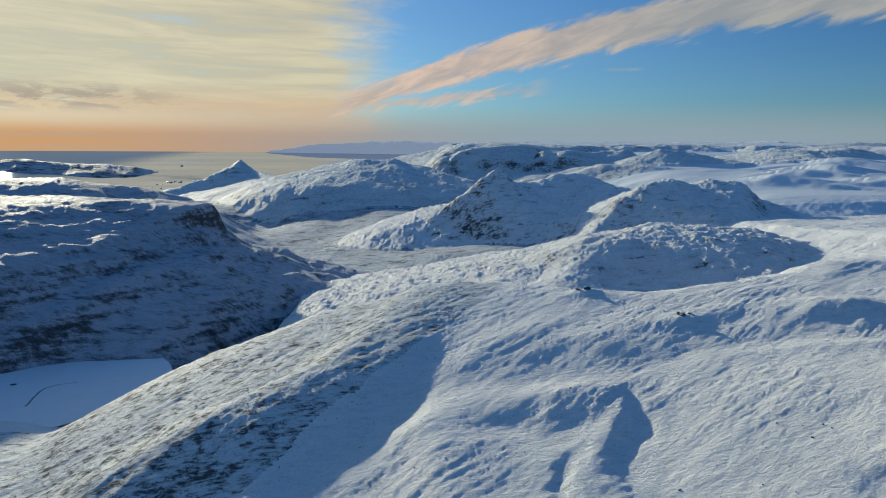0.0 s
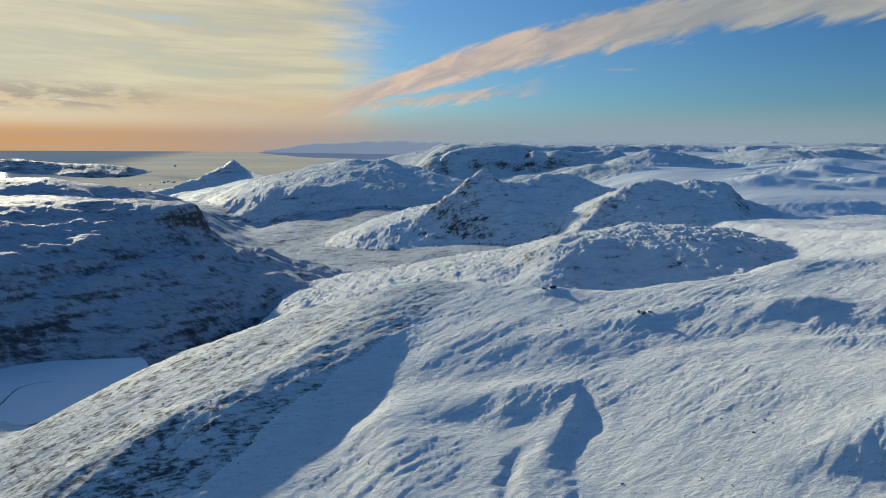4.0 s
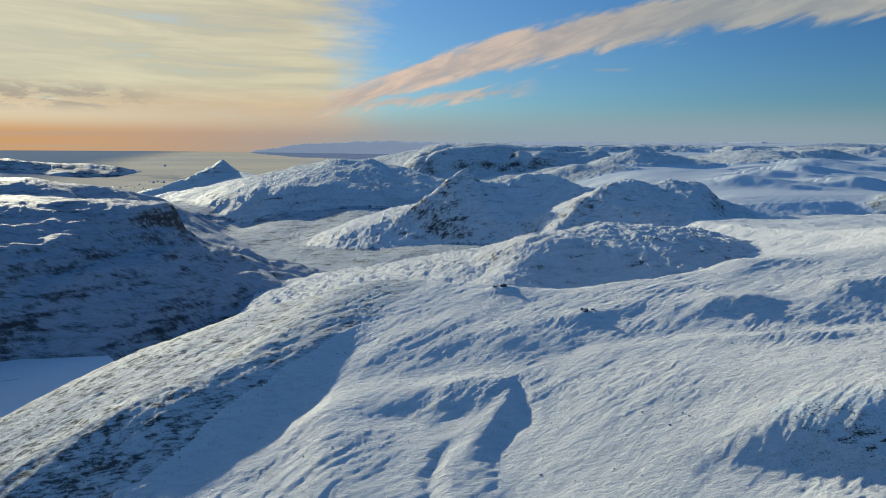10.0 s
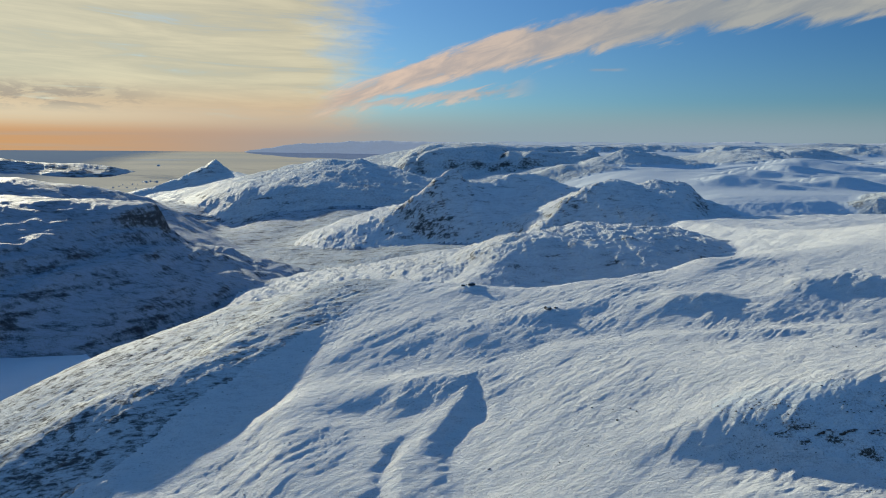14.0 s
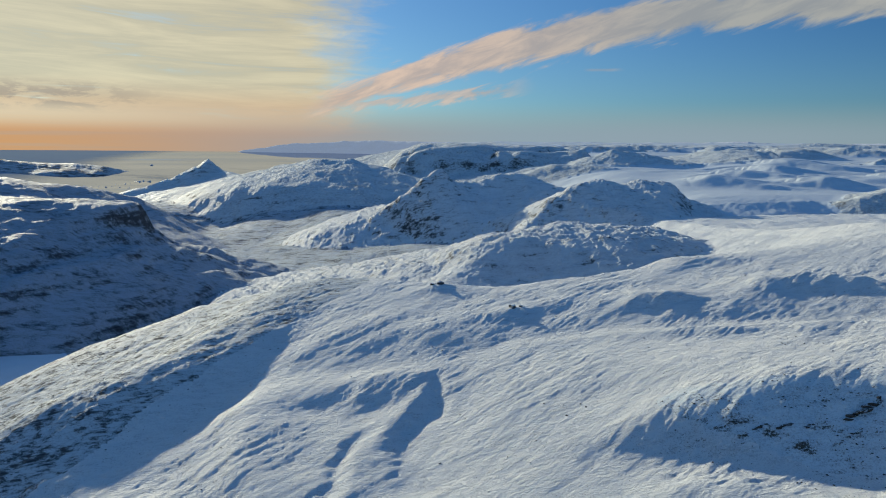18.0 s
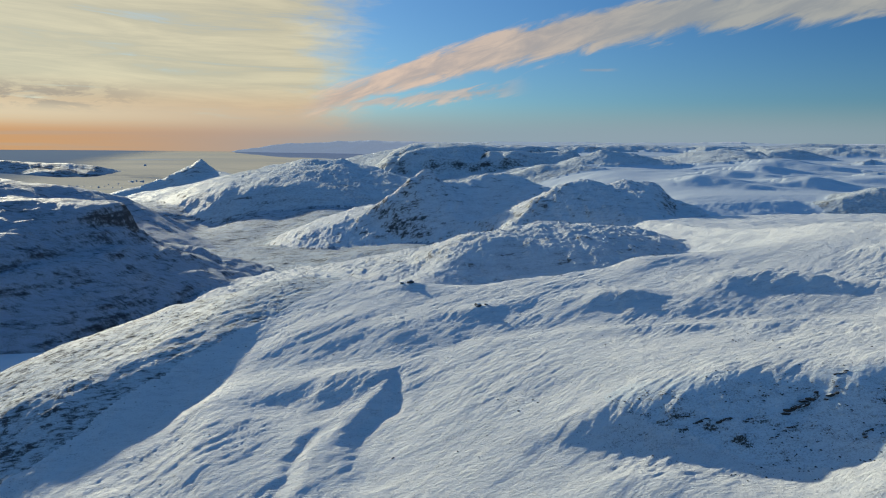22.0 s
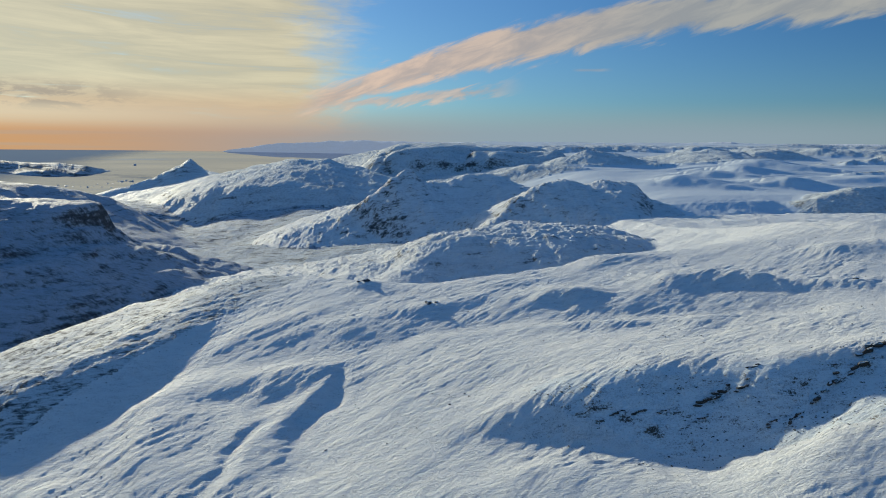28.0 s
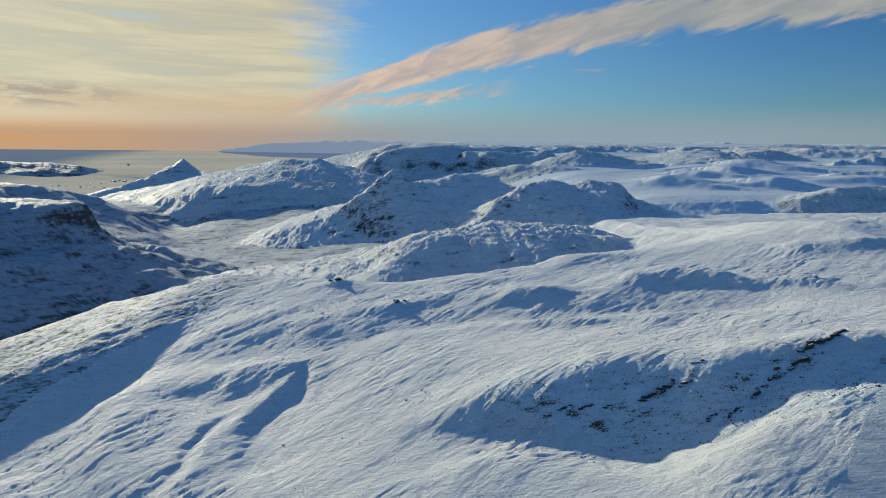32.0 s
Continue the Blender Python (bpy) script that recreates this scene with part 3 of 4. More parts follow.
def snow_and_rock(name, rock_at=0.62, rock_soft=0.10, patch=1.0, size=1.0, rock=(0.070, 0.071, 0.072), tint=(0.78, 0.83, 0.84), specks=0.5, strata=0.0, lump=1.0, grit=0.35, glow=None):
    """Wind-packed snow that thins out to dark rock on steep ground.
    size: metres of the middle grain; strata: how much level ledges rule where rock shows."""
    m, N = material(name)
    geo = N.tree.nodes.new("ShaderNodeNewGeometry")
    place, normal = geo.outputs["Position"], geo.outputs["Normal"]
    nz = N.add("ShaderNodeSeparateXYZ", normal, out=2)
    fine = N.noise(place, 2.4 / size, 6.0, 0.68, 0.2)
    along = N.add("ShaderNodeMapping", place, (0, 0, 0), (0, 0, radians(-42)), (0.30, 1.0, 1.0))
    rib = N.noise(along, 0.55 / size, 6.0, 0.65, 0.3)
    blotch = N.noise(place, 0.11 / size, 6.0, 0.6, 0.6)
    broad = N.noise(place, 0.03 / size, 4.0, 0.55)
    beds = N.noise(N.add("ShaderNodeMapping", place, (0, 0, 0), (radians(4), radians(-3), 0), (0.10, 0.10, 1.0)), 0.40 / size, 5.0, 0.65, 0.4)
    less = N.math("SUBTRACT", fine, 0.5)
    less = N.math("ADD", N.math("MULTIPLY", less, 1.0), N.math("MULTIPLY", N.math("SUBTRACT", rib, 0.5), 1.3))
    less = N.math("ADD", less, N.math("MULTIPLY", N.math("SUBTRACT", blotch, 0.5), 1.1))
    less = N.math("ADD", less, N.math("MULTIPLY", N.math("SUBTRACT", beds, 0.5), 2.2 * strata))
    level = N.math("SUBTRACT", nz, N.math("MULTIPLY", less, patch))
    bare = N.step(level, rock_at + rock_soft, rock_at - rock_soft)
    dots = N.math("MULTIPLY", N.step(fine, 0.60, 0.67), N.step(N.math("ADD", blotch, N.math("MULTIPLY", rib, 0.6)), 0.76, 0.92))
    bare = N.math("MAXIMUM", bare, N.math("MULTIPLY", dots, specks))
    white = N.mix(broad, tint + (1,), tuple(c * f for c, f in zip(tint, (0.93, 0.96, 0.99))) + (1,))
    thin = N.math("MULTIPLY", N.step(level, rock_at + 4 * rock_soft, rock_at), 0.5)
    white = N.mix(N.math("MULTIPLY", thin, fine), white, (0.36, 0.37, 0.38, 1))
    sparse = N.math("MULTIPLY", N.step(N.math("ADD", fine, N.math("MULTIPLY", N.math("SUBTRACT", rib, 0.5), 0.6)), 0.44, 0.66), grit)
    white = N.mix(sparse, white, (0.34, 0.36, 0.37, 1))
    stone = N.mix(N.step(fine, 0.3, 0.7), tuple(c * 0.5 for c in rock) + (1,), tuple(c * 1.9 for c in rock) + (1,))
    col = N.mix(bare, white, stone)
    rough_v = N.add("ShaderNodeMapRange", bare, 0.0, 1.0, 0.62, 0.85)
    knob = N.noise(N.add("ShaderNodeMapping", place, (0, 0, 0), (0, 0, radians(-38)), (0.42, 1.0, 1.0)), 0.9 / size, 7.0, 0.66, 0.2)
    height = N.math("ADD", N.math("MULTIPLY", knob, 0.75 * size * lump), N.math("MULTIPLY", fine, 0.46 * size * lump))
    height = N.math("ADD", height, N.math("MULTIPLY", rib, 0.65 * size * lump))
    height = N.math("ADD", height, N.math("MULTIPLY", beds, 0.9 * size * strata))
    bump = N.add("ShaderNodeBump", 0.9, 1.0)
    b = bump.node
    N.tree.links.new(height, b.inputs["Height"])
    shade = N.tree.nodes.new("ShaderNodeBsdfPrincipled")
    N.tree.links.new(col, shade.inputs["Base Color"])
    N.tree.links.new(rough_v, shade.inputs["Roughness"])
    N.tree.links.new(bump, shade.inputs["Normal"])
    shade.inputs["Specular IOR Level"].default_value = 0.04
    if glow:        # painted air light of the far distance, on the backdrop alone
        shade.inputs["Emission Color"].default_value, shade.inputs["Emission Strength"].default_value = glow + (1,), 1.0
    N.add("ShaderNodeOutputMaterial", shade.outputs[0])
    return m


def plain(name, col, rough_v=0.6, vary=0.15, size=1.0, bump=0.3):
    m, N = material(name)
    place = N.tree.nodes.new("ShaderNodeNewGeometry").outputs["Position"]
    g = N.noise(place, 1.0 / size, 6.0, 0.6)
    c = N.mix(g, tuple(v * (1 - vary) for v in col) + (1,), tuple(min(1, v * (1 + vary)) for v in col) + (1,))
    shade = N.tree.nodes.new("ShaderNodeBsdfPrincipled")
    N.tree.links.new(c, shade.inputs["Base Color"])
    shade.inputs["Roughness"].default_value = rough_v
    b = N.add("ShaderNodeBump", bump, 1.0)
    N.tree.links.new(N.math("MULTIPLY", g, 0.3 * size), b.node.inputs["Height"])
    N.tree.links.new(b, shade.inputs["Normal"])
    N.add("ShaderNodeOutputMaterial", shade.outputs[0])
    return m


SNOW_NEAR = snow_and_rock("snow_on_bench", 0.57, 0.08, 0.65, 0.85, specks=0.9, lump=1.1, grit=0.28, tint=(0.87, 0.88, 0.87))
SNOW_RIDGE = snow_and_rock("thin_snow_on_ridge", 0.80, 0.16, 1.1, 0.6, specks=0.9, lump=0.9, grit=0.65, tint=(0.74, 0.79, 0.80))
SNOW_STEP = snow_and_rock("snow_on_rocky_step", 0.64, 0.08, 0.80, 0.9, rock=(0.075, 0.062, 0.048), specks=0.9, strata=0.4, lump=0.7)
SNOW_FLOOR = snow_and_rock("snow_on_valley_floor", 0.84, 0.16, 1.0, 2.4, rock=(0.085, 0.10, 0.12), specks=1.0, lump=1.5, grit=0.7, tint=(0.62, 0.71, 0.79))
# thin snow over rock, tinted darker and bluer to carry the face's shade
SHADED_CLIFF = snow_and_rock("shade_tinted_snow_on_cliffs", 0.66, 0.28, 0.9, 1.3, rock=(0.070, 0.072, 0.076), specks=0.9, strata=0.75, lump=1.1, grit=0.9, tint=(0.53, 0.59, 0.67))
SNOW_MOUNT = snow_and_rock("snow_on_mountains", 0.64, 0.14, 0.9, 1.6, specks=0.9, strata=0.3, lump=1.2, grit=0.12, tint=(0.88, 0.90, 0.90))
SNOW_FAR = snow_and_rock("snow_on_far_hills", 0.60, 0.14, 0.8, 8.0, specks=0.4, strata=0.3, lump=0.8)
# haze painted in: grey-blue tint, pale rock and a faint glow
HAZED_RANGE = snow_and_rock("hazed_snow_on_horizon_plateaus", 0.60, 0.2, 0.8, 22.0, rock=(0.30, 0.34, 0.40), specks=0.0, strata=0.5, lump=0.25, grit=0.2, tint=(0.50, 0.55, 0.62), glow=(0.19, 0.205, 0.21))
SNOW_ISLE = snow_and_rock("thin_snow_on_island", 0.88, 0.16, 0.9, 8.0, specks=0.5, strata=0.4, lump=0.8, grit=0.8, tint=(0.62, 0.68, 0.72))
SNOW_CAP = snow_and_rock("smooth_snow_cap", 0.45, 0.10, 0.5, 10.0, specks=0.0, lump=0.08, grit=0.05, tint=(0.71, 0.77, 0.81))

# ------------------------------------------------------------------ the ground and the mountains
CENTRE = (35.0, -40.0)


def fan():
    """Plan of a grid that spreads from behind the drone, fine ahead and coarse behind."""
    ahead = np.radians(np.linspace(-39, 40, COLS))
    side = np.radians(np.linspace(40, 321, 120)[1:-1])
    a = np.concatenate([ahead, side])
    steps = [[0.02, 2.0, 4.0], np.exp(np.arange(np.log(6), np.log(92), 0.045)), np.exp(np.arange(np.log(92), np.log(470), FINE)),
             np.exp(np.arange(np.log(470), np.log(1500), FINE * 1.4)), np.exp(np.arange(np.log(1500), np.log(4930), FINE * 2.6)), [4930.0]]
    return a, np.concatenate(steps)


COLS, FINE = 1000, 0.0037
ang, rad = fan()
GXY = CENTRE[0] + rad[:, None] * np.sin(ang)[None], CENTRE[1] + rad[:, None] * np.cos(ang)[None]
GZ, GOWN = land(*GXY)


def sheet():
    """Cuts the grid into the ground and the mountains; borders share their vertices' places and normals."""
    nr, nc = GZ.shape
    pts = np.stack([GXY[0], GXY[1], GZ], -1)
    du = np.roll(pts, -1, 1) - np.roll(pts, 1, 1)
    dv = np.empty_like(pts)
    dv[1:-1], dv[0], dv[-1] = pts[2:] - pts[:-2], pts[1] - pts[0], pts[-1] - pts[-2]
    nrm = np.cross(du, dv)
    nrm /= np.linalg.norm(nrm, axis=-1, keepdims=True)
    pts, nrm = pts.reshape(-1, 3), nrm.reshape(-1, 3)
    i, j = np.meshgrid(np.arange(nr - 1), np.arange(nc), indexing="ij")
    k = (j + 1) % nc
    quads = np.stack([i * nc + j, i * nc + k, (i + 1) * nc + k, (i + 1) * nc + j], -1).reshape(-1, 4)
    own = GOWN[:-1].reshape(-1)
    made = {}
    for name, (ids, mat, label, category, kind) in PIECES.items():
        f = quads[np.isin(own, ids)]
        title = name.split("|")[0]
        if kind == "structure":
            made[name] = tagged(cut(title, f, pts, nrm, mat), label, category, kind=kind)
            continue
        # a mountain is an empty at its foot that carries its summit, its flank and its foot
        high = pts[f[:, 0], 2]
        lo, hi = np.quantile(high, 0.30), np.quantile(high, 0.78)
        foot = pts[f[np.argmin(high), 0]]
        thing = tagged(new(title), label, category)
        thing.location = foot
        bpy.context.view_layer.update()
        split = (("summit", high > hi), ("flank", (high > lo) & (high <= hi)), ("foot_slope", high <= lo))
        if title == "ridge":       # a long ridge falls into two shoulders and a middle
            along = pts[f[:, 0], 0]
            lo, hi = np.quantile(along, 0.33), np.quantile(along, 0.67)
            split = (("west_shoulder", along <= lo), ("crest", (along > lo) & (along <= hi)), ("east_shoulder", along > hi))
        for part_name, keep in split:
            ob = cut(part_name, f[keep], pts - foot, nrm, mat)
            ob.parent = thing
        made[name] = thing
    return made


def cut(name, f, pts, nrm, mat):
    """One mesh from some of the grid's faces."""
    used, back = np.unique(f, return_inverse=True)
    me = bpy.data.meshes.new(name)
    me.vertices.add(len(used))
    me.vertices.foreach_set("co", pts[used].astype(np.float32).ravel())
    me.loops.add(f.size)
    me.loops.foreach_set("vertex_index", back.astype(np.int32).ravel())
    me.polygons.add(len(f))
    me.polygons.foreach_set("loop_start", np.arange(0, f.size, 4, dtype=np.int32))
    me.polygons.foreach_set("use_smooth", np.ones(len(f), bool))
    me.update(calc_edges=True)
    me.normals_split_custom_set_from_vertices(nrm[used].astype(np.float32))
    me.materials.append(mat)
    return new(name, me)


PIECES = {
    "ground": ((1,), SNOW_NEAR, "snow-covered rocky ground with drifts and bare stones", "ground", "structure"),
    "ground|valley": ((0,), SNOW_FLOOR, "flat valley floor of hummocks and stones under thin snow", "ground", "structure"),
    "ridge|whale": ((13,), SNOW_RIDGE, "long whaleback ridge of dark rock under thin patchy snow", "ridge", ""),
    "ridge|step": ((14,), SNOW_STEP, "rocky step with brown outcrops showing through the snow", "ridge", ""),
    "mountain|table": ((2,), SHADED_CLIFF, "flat-topped snowy mountain with dark banded rock face above the lake", "mountain", ""),
    "mountain|second": ((3,), SHADED_CLIFF, "low snowy plateau mountain beside the fjord", "mountain", ""),
    "island": ((4,), SNOW_ISLE, "low dark island with thin snow in the fjord", "island", ""),
    "mountain|pyramid": ((5,), SNOW_FAR, "pointed snowy mountain standing at the fjord shore", "mountain", ""),
    "mountain|broad": ((6,), SNOW_FAR, "broad snow-covered mountain beyond the valley", "mountain", ""),
    "mountain|middle": ((7,), SNOW_MOUNT, "snowy mountain with ribbed rock slopes and a blunt peak", "mountain", ""),
    "hill|rock": ((8,), SNOW_MOUNT, "snowy hill with a dark rock crest below the ice cap", "hill", ""),
    "hill|round": ((9,), SNOW_MOUNT, "rounded rocky hill under patchy snow", "hill", ""),
    "ice_cap": ((10,), SNOW_CAP, "smooth rolling ice cap covered with wind-packed snow", "ice cap", ""),
    "hill|cap": ((11,), SNOW_FAR, "snowy hills with dark cliffs rising from the ice cap", "hill", ""),
    "backdrop": ((12,), HAZED_RANGE, "far snowy plateaus along the horizon", "mountains", "structure"),
}
LAND = sheet()

# ------------------------------------------------------------------ sea and lake
def sea_height(r):
    """The sea, bent up far off so that its edge meets the horizon where the eye sees it."""
    real = r + 1.6e-6 * np.maximum(r - 2500, 0) ** 3
    return EYE * (1 - r / real)


def grid_mesh(name, pts, closed=True):
    nr, nc = pts.shape[:2]
    i, j = np.meshgrid(np.arange(nr - 1), np.arange(nc if closed else nc - 1), indexing="ij")
    k = (j + 1) % nc
    f = np.stack([i * nc + j, i * nc + k, (i + 1) * nc + k, (i + 1) * nc + j], -1).reshape(-1, 4)
    me = bpy.data.meshes.new(name)
    me.from_pydata(pts.reshape(-1, 3).tolist(), [], f.tolist())
    me.polygons.foreach_set("use_smooth", np.ones(len(f), bool))
    return me


def water_material():
    """Still water under a skin of grey ice, open in broad leads."""
    m, N = material("calm_sea")
    place = N.tree.nodes.new("ShaderNodeNewGeometry").outputs["Position"]
    flat = N.add("ShaderNodeMapping", place, (0, 0, 0), (0, 0, 0), (0.3, 1.0, 1.0))
    ice = N.step(N.noise(flat, 0.003, 6.0, 0.6, 0.5), 0.58, 0.72)
    part_x = N.add("ShaderNodeSeparateXYZ", place)
    ice = N.math("MAXIMUM", ice, N.step(part_x, -1350.0, -1650.0))
    dull = N.add("ShaderNodeBsdfDiffuse", N.mix(ice, (0.08, 0.12, 0.16, 1), (0.24, 0.33, 0.42, 1)))
    clear = N.add("ShaderNodeBsdfGlossy", (0.80, 0.84, 0.95, 1), 0.03)
    share = N.add("ShaderNodeMapRange", ice, 0.0, 1.0, 0.68, 0.10)
    N.add("ShaderNodeOutputMaterial", N.add("ShaderNodeMixShader", share, dull, clear))
    return m


def make_sea():
    a = np.radians(np.linspace(0, 360, 181)[:-1])
    r = np.concatenate([[900, 1500, 2000], np.linspace(2400, 4950, 60)])
    x, y = r[:, None] * np.sin(a)[None], r[:, None] * np.cos(a)[None]
    z = sea_height(r)[:, None] + 0 * x
    me = grid_mesh("water", np.stack([x, y, z], -1))
    me.materials.append(water_material())
    return tagged(new("water", me), "calm fjord reflecting the low yellow sky", "sea", kind="structure")


make_sea()


def make_lake(cx, cy, rx, ry, z, mat, label):
    a = np.radians(np.linspace(0, 360, 65)[:-1])
    q = np.array([0.02, 0.5, 1.0])
    x = cx + q[:, None] * rx * np.sin(a)[None]
    y = cy + q[:, None] * ry * np.cos(a)[None]
    me = grid_mesh("water", np.stack([x, y, 0 * x + z], -1))
    me.materials.append(mat)
    return tagged(new("water", me), label, "lake", kind="structure")


LAKE = 70.0
FROZEN = make_lake(-172, 298, 60, 62, LAKE, plain("lake_ice_under_snow", (0.72, 0.76, 0.80), 0.5, 0.06, 8.0, 0.15), "frozen lake under smooth wind-blown snow")
make_lake(328, 556, 105, 30, 99.0, plain("bare_lake_ice", (0.20, 0.26, 0.32), 0.7, 0.25, 14.0, 0.05), "narrow lake of bare dark ice below the ice cap")

# ------------------------------------------------------------------ boulders, outcrops, floes
rng = random.Random(5)


def ground_at(x, y):
    z, _ = land(np.array([float(x)]), np.array([float(y)]))
    return float(z[0])


def stone_mesh(name, seed, sx, sy, sz, level=3, sharp=0.5):
    """An angular block of rock: a ball cut by random planes and roughened."""
    r = random.Random(seed)
    bm = bmesh.new()
    bmesh.ops.create_icosphere(bm, subdivisions=level, radius=1.0)
    planes = []
    for n in range(9):
        d = Vector((r.uniform(-1, 1), r.uniform(-1, 1), r.uniform(-0.5, 1))).normalized()
        planes.append((d, r.uniform(0.5, 0.85)))
    for v in bm.verts:
        for d, cut_at in planes:
            over = v.co.dot(d) - cut_at
            if over > 0:
                v.co -= d * over * (0.5 + sharp)
        p = v.co
        k = 0.06 * float(grain(np.array([p.x * 3 + seed]), np.array([p.y * 3 + p.z * 2.3]), 3)[0])
        v.co = Vector((p.x * sx, p.y * sy, p.z * sz)) * (1 + k)
    me = bpy.data.meshes.new(name)
    bm.to_mesh(me)
    bm.free()
    return me


def part(name, me, mat, parent, label=""):
    me.materials.append(mat)
    ob = new(name, me)
    ob.parent = parent
    return tagged(ob, label) if label else ob


ROCK_BARE = snow_and_rock("bare_dark_rock", 0.93, 0.10, 0.7, 0.35, specks=1.0, lump=0.5)
ROCK_BROWN = snow_and_rock("bare_brown_rock", 0.92, 0.10, 0.8, 0.35, rock=(0.062, 0.054, 0.046), specks=1.0, strata=0.6, lump=0.5)
SNOW_LUMP = plain("drifted_snow", (0.78, 0.83, 0.84), 0.6, 0.05, 0.5, 0.25)


def boulder(x, y, size, seed, label, group, mat, flat=0.7):
    """A block with a smaller one leaning on it and a cap of snow."""
    thing = tagged(new("boulder"), label, "boulder", group)
    thing.matrix_world = pose(x, y, ground_at(x, y), rz=seed * 47.0)
    bpy.context.view_layer.update()
    r = random.Random(seed + 90)
    block = part("block", stone_mesh("block", seed, size, size * r.uniform(0.6, 0.8), size * flat), mat, thing)
    block.location.z = size * flat * 0.35
    if size > 0.9:
        side = part("fragment", stone_mesh("fragment", seed + 1, size * 0.5, size * 0.4, size * 0.35, 2), mat, thing)
        side.location = (size * 0.9, size * 0.35, size * 0.1)
    top = part("snow_cap", stone_mesh("snow_cap", seed + 2, size * 0.62, size * 0.45, size * 0.16, 2, 0.2), SNOW_LUMP, thing, "soft white snow cap")
    top.location = (-size * 0.1, size * 0.1, size * flat * 1.02)
    return thing


for n, (x, y, size) in enumerate([(69.7, 138.5, 0.5), (74, 140, 0.3), (45.6, 239, 1.4), (43, 239.5, 0.8), (23, 266, 0.9), (66.6, 208.8, 1.5), (69, 210, 0.9), (43.4, 133, 0.35), (190, 192, 0.9)]):
    boulder(x, y, size, 10 + 3 * n, "dark angular boulder half sunk in the snow", "boulders on the snowy bench", ROCK_BARE, 0.5)


def outcrop(x, y, size, turn, seed):
    """A broken ledge of bedrock: slabs side by side, dipping into the slope."""
    thing = tagged(new("rock_outcrop"), "brown layered rock outcrop breaking through the snow", "rock", "outcrops on the rocky step")
    thing.matrix_world = pose(x, y, ground_at(x, y), rz=turn)
    bpy.context.view_layer.update()
    r = random.Random(seed)
    for k in range(4):
        s = size * r.uniform(0.6, 1.1)
        ob = part("slab", stone_mesh("slab", seed * 7 + k, s, s * 0.5, s * 0.30, 3, 0.6), ROCK_BROWN, thing)
        px, py = (k - 1.5) * size * 0.9, r.uniform(-0.5, 0.5) * size
        a = radians(turn)
        wx, wy = x + px * math.cos(a) - py * math.sin(a), y + px * math.sin(a) + py * math.cos(a)
        ob.location = (px, py, ground_at(wx, wy) - thing.location.z + s * 0.02)
        ob.rotation_euler = (radians(r.uniform(-30, -12)), radians(r.uniform(-8, 8)), radians(r.uniform(-15, 15)))
    return thing


for n, (x, y, size, turn) in enumerate([(98, 119.5, 0.6, 0), (101, 118, 0.8, 10), (105, 117.3, 0.8, 0), (109, 116.5, 0.6, 5), (117.5, 116.5, 1.3, 20), (120.5, 117.6, 1.5, 15),
                                        (124.5, 116.5, 1.2, 25), (112, 112, 0.6, 20), (116, 113, 0.7, 25), (126, 107.5, 0.8, 30), (130, 107.5, 1.0, 35), (136, 111, 1.3, 40),
                                        (140, 113, 1.6, 40), (146, 116, 1.9, 38), (152, 120, 2.0, 32), (158, 123, 2.0, 28), (128, 120, 0.8, 10)]):
    outcrop(x, y, size, turn, 60 + n)


ICE = plain("floating_ice", (0.42, 0.52, 0.60), 0.4, 0.15, 6.0, 0.4)


def iceberg(x, y, size, seed):
    thing = tagged(new("iceberg"), "small blue-grey iceberg drifting in the calm fjord", "iceberg", "icebergs in the fjord")
    thing.matrix_world = pose(x, y, float(sea_height(np.array([math.hypot(x, y)]))[0]), rz=seed * 31)
    bpy.context.view_layer.update()
    r = random.Random(seed)
    base = part("ice_base", stone_mesh("ice_base", seed, size, size * 0.6, size * 0.14, 2), ICE, thing)
    peak = part("ice_peak", stone_mesh("ice_peak", seed + 40, size * 0.45, size * 0.35, size * r.uniform(0.2, 0.42), 2, 0.7), ICE, thing)
    peak.location = (r.uniform(-0.3, 0.3) * size, 0, size * 0.08)
    return thing


for n, (x, y, size) in enumerate([(-1209, 2851, 11), (-1181, 2841, 7), (-1126, 2838, 9), (-1119, 2876, 6), (-1082, 2851, 6), (-1100, 2957, 7), (-1044, 2841, 9), (-1089, 3033, 8),
                                  (-1077, 3036, 15), (-1066, 3057, 9), (-1041, 3047, 14), (-998, 3094, 13), (-999, 3132, 8), (-1082, 2960, 5), (-1157, 2848, 5), (-1240, 2860, 9),
                                  (-1212, 3573, 14), (-1128, 2931, 5), (-997, 2770, 6)]):
    iceberg(x, y, size, 200 + n)


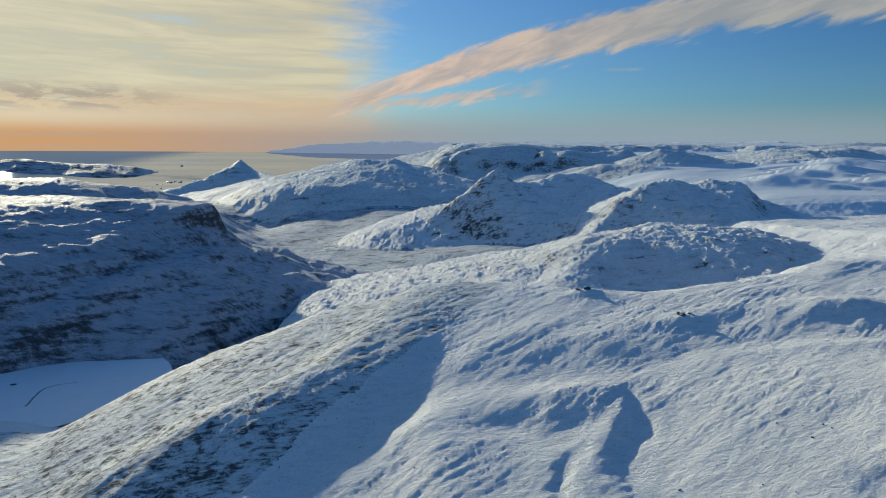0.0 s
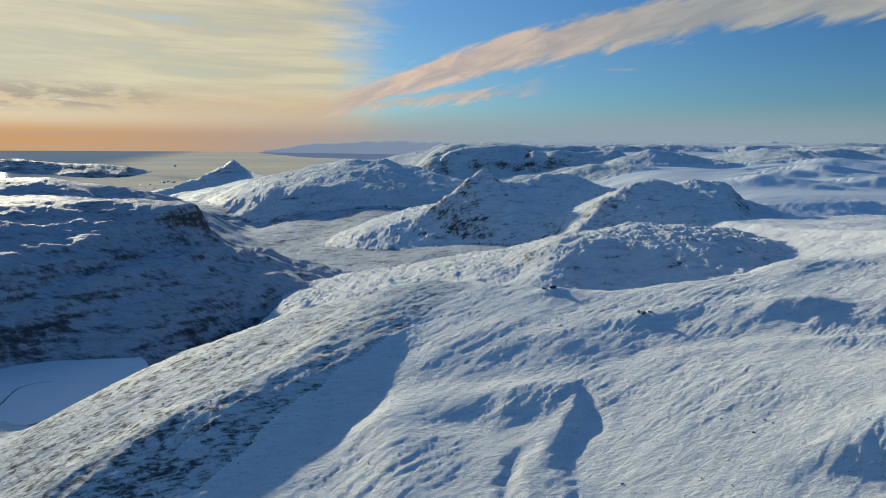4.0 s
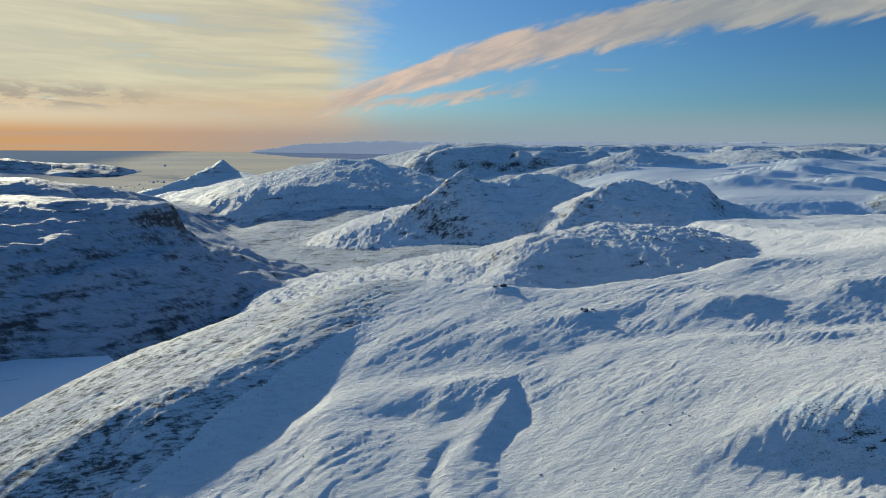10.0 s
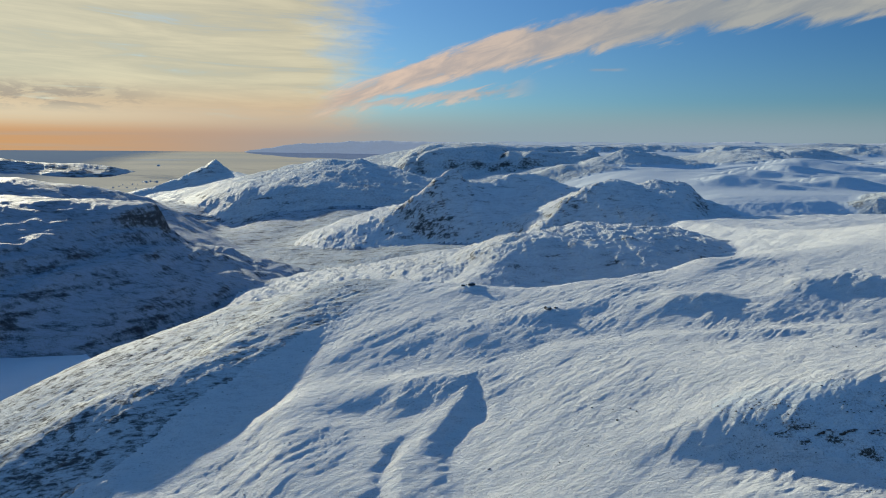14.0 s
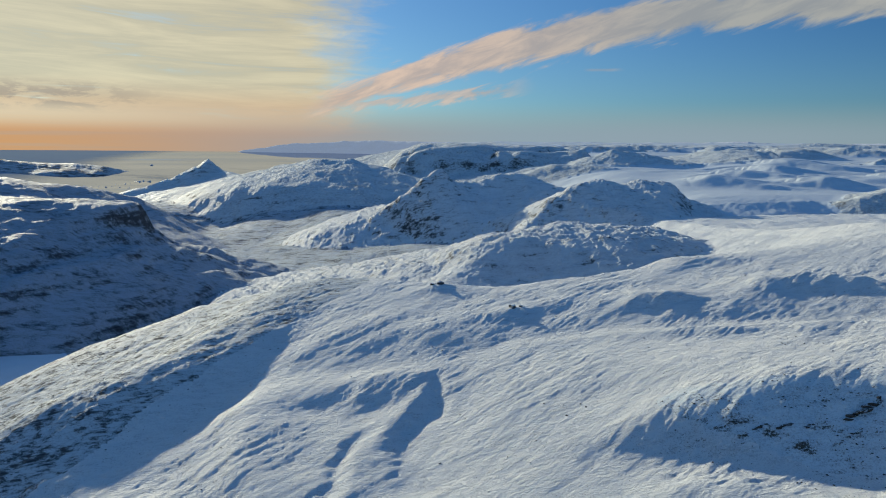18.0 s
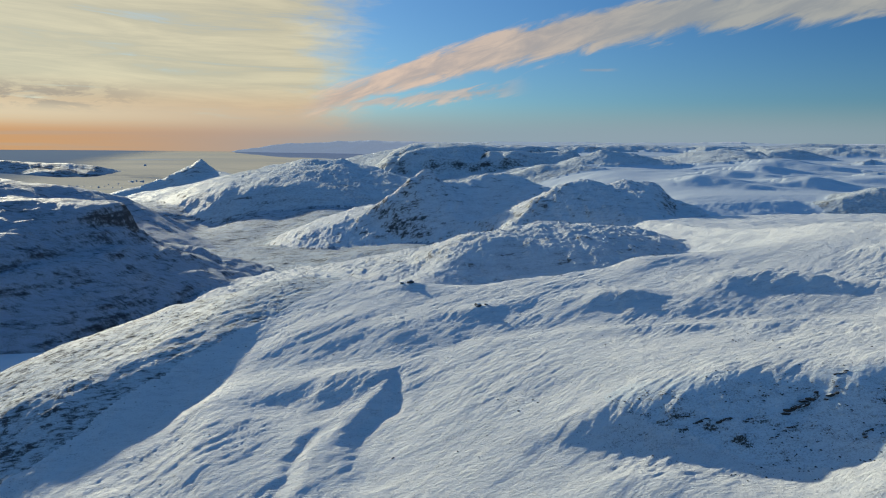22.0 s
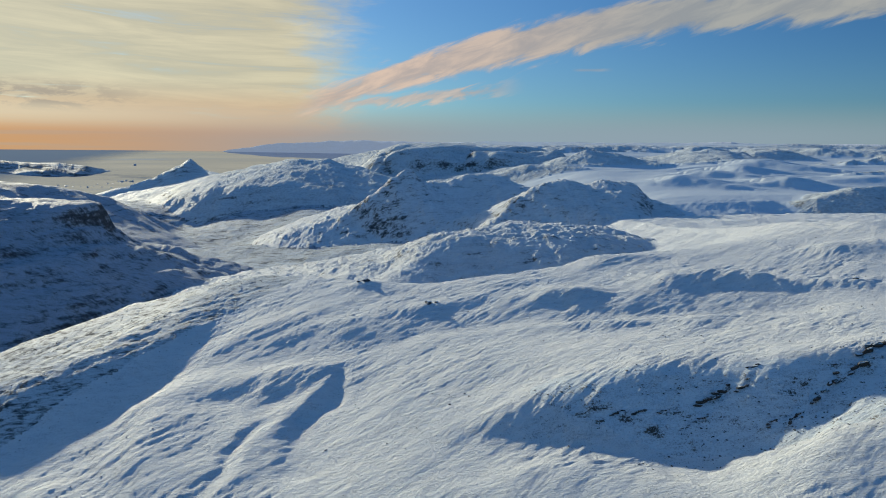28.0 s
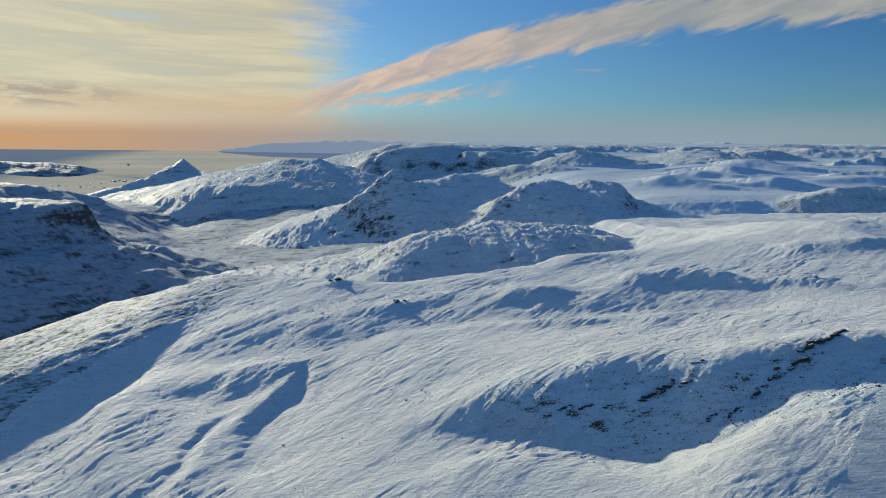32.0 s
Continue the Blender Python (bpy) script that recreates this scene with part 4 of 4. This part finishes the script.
def stones(count):
    """Loose stones too many to count, strewn where rock lies close under the snow."""
    r = np.random.RandomState(12)
    x = np.concatenate([r.uniform(-120, 30, count), r.uniform(84, 200, count // 2), r.uniform(-20, 220, count // 2)])
    y = np.concatenate([r.uniform(110, 262, count), r.uniform(88, 132, count // 2), r.uniform(100, 262, count // 2)])
    clump = rough(x, y, 14, 3, 0.6, 91)
    chance = np.concatenate([whale_part(x[:count], y[:count]), step_part(x[count:count * 3 // 2], y[count:count * 3 // 2]), np.full(count // 2, 0.35)])
    keep = r.rand(len(x)) < chance * np.clip(0.5 + 2.2 * clump, 0, 1)
    x, y = x[keep], y[keep]
    z, _ = land(x, y)
    shape = np.array([(1, 0, 0), (0.3, 0.9, 0.1), (-0.8, 0.5, 0), (-0.7, -0.6, 0.1), (0.4, -0.9, 0), (0.2, 0.1, 0.9), (0, 0, -0.6)])
    sides = [(0, 1, 5), (1, 2, 5), (2, 3, 5), (3, 4, 5), (4, 0, 5), (1, 0, 6), (2, 1, 6), (3, 2, 6), (4, 3, 6), (0, 4, 6)]
    pts, faces = [], []
    for n in range(len(x)):
        s, a = 0.10 + 0.24 * r.rand() ** 3, r.uniform(0, 6.283)
        c, d = math.cos(a), math.sin(a)
        q = shape * (1 + 0.35 * r.uniform(-1, 1, shape.shape)) * (s, s * 0.7, s * 0.6)
        b = len(pts)
        pts.extend(zip(x[n] + q[:, 0] * c - q[:, 1] * d, y[n] + q[:, 0] * d + q[:, 1] * c, z[n] + 0.15 * s + q[:, 2]))
        faces.extend((b + i, b + j, b + k) for i, j, k in sides)
    me = bpy.data.meshes.new("scattered_stones")
    me.from_pydata([tuple(map(float, p)) for p in pts], [], faces)
    me.materials.append(ROCK_BARE)
    return tagged(new("scattered_stones", me), "small dark stones poking out of the thin snow", "stones", kind="stuff")


stones(9000)


def crack():
    """A dark wandering crack in the lake ice."""
    bm = bmesh.new()
    line = [(-153, 272), (-156, 284), (-157, 293), (-154, 298.5), (-148, 301.5)]
    rows = []
    for n in range(len(line) - 1):
        for q in np.linspace(0, 1, 7)[: 7 if n == len(line) - 2 else 6]:
            px = line[n][0] + (line[n + 1][0] - line[n][0]) * q + 0.5 * float(grain(np.array([n + q]) * 2.3, np.array([1.7]), 5)[0])
            py = line[n][1] + (line[n + 1][1] - line[n][1]) * q
            rows.append((px, py, 0.28 + 0.2 * rng.random()))
    left = [bm.verts.new((px - w, py, LAKE + 0.02)) for px, py, w in rows]
    right = [bm.verts.new((px + w, py - 0.3 * w, LAKE + 0.02)) for px, py, w in rows]
    for n in range(len(rows) - 1):
        bm.faces.new((left[n], right[n], right[n + 1], left[n + 1]))
    me = bpy.data.meshes.new("ice_crack")
    bm.to_mesh(me)
    bm.free()
    part("ice_crack", me, plain("open_crack", (0.08, 0.11, 0.15), 0.4, 0.2, 0.5, 0.2), FROZEN)


crack()
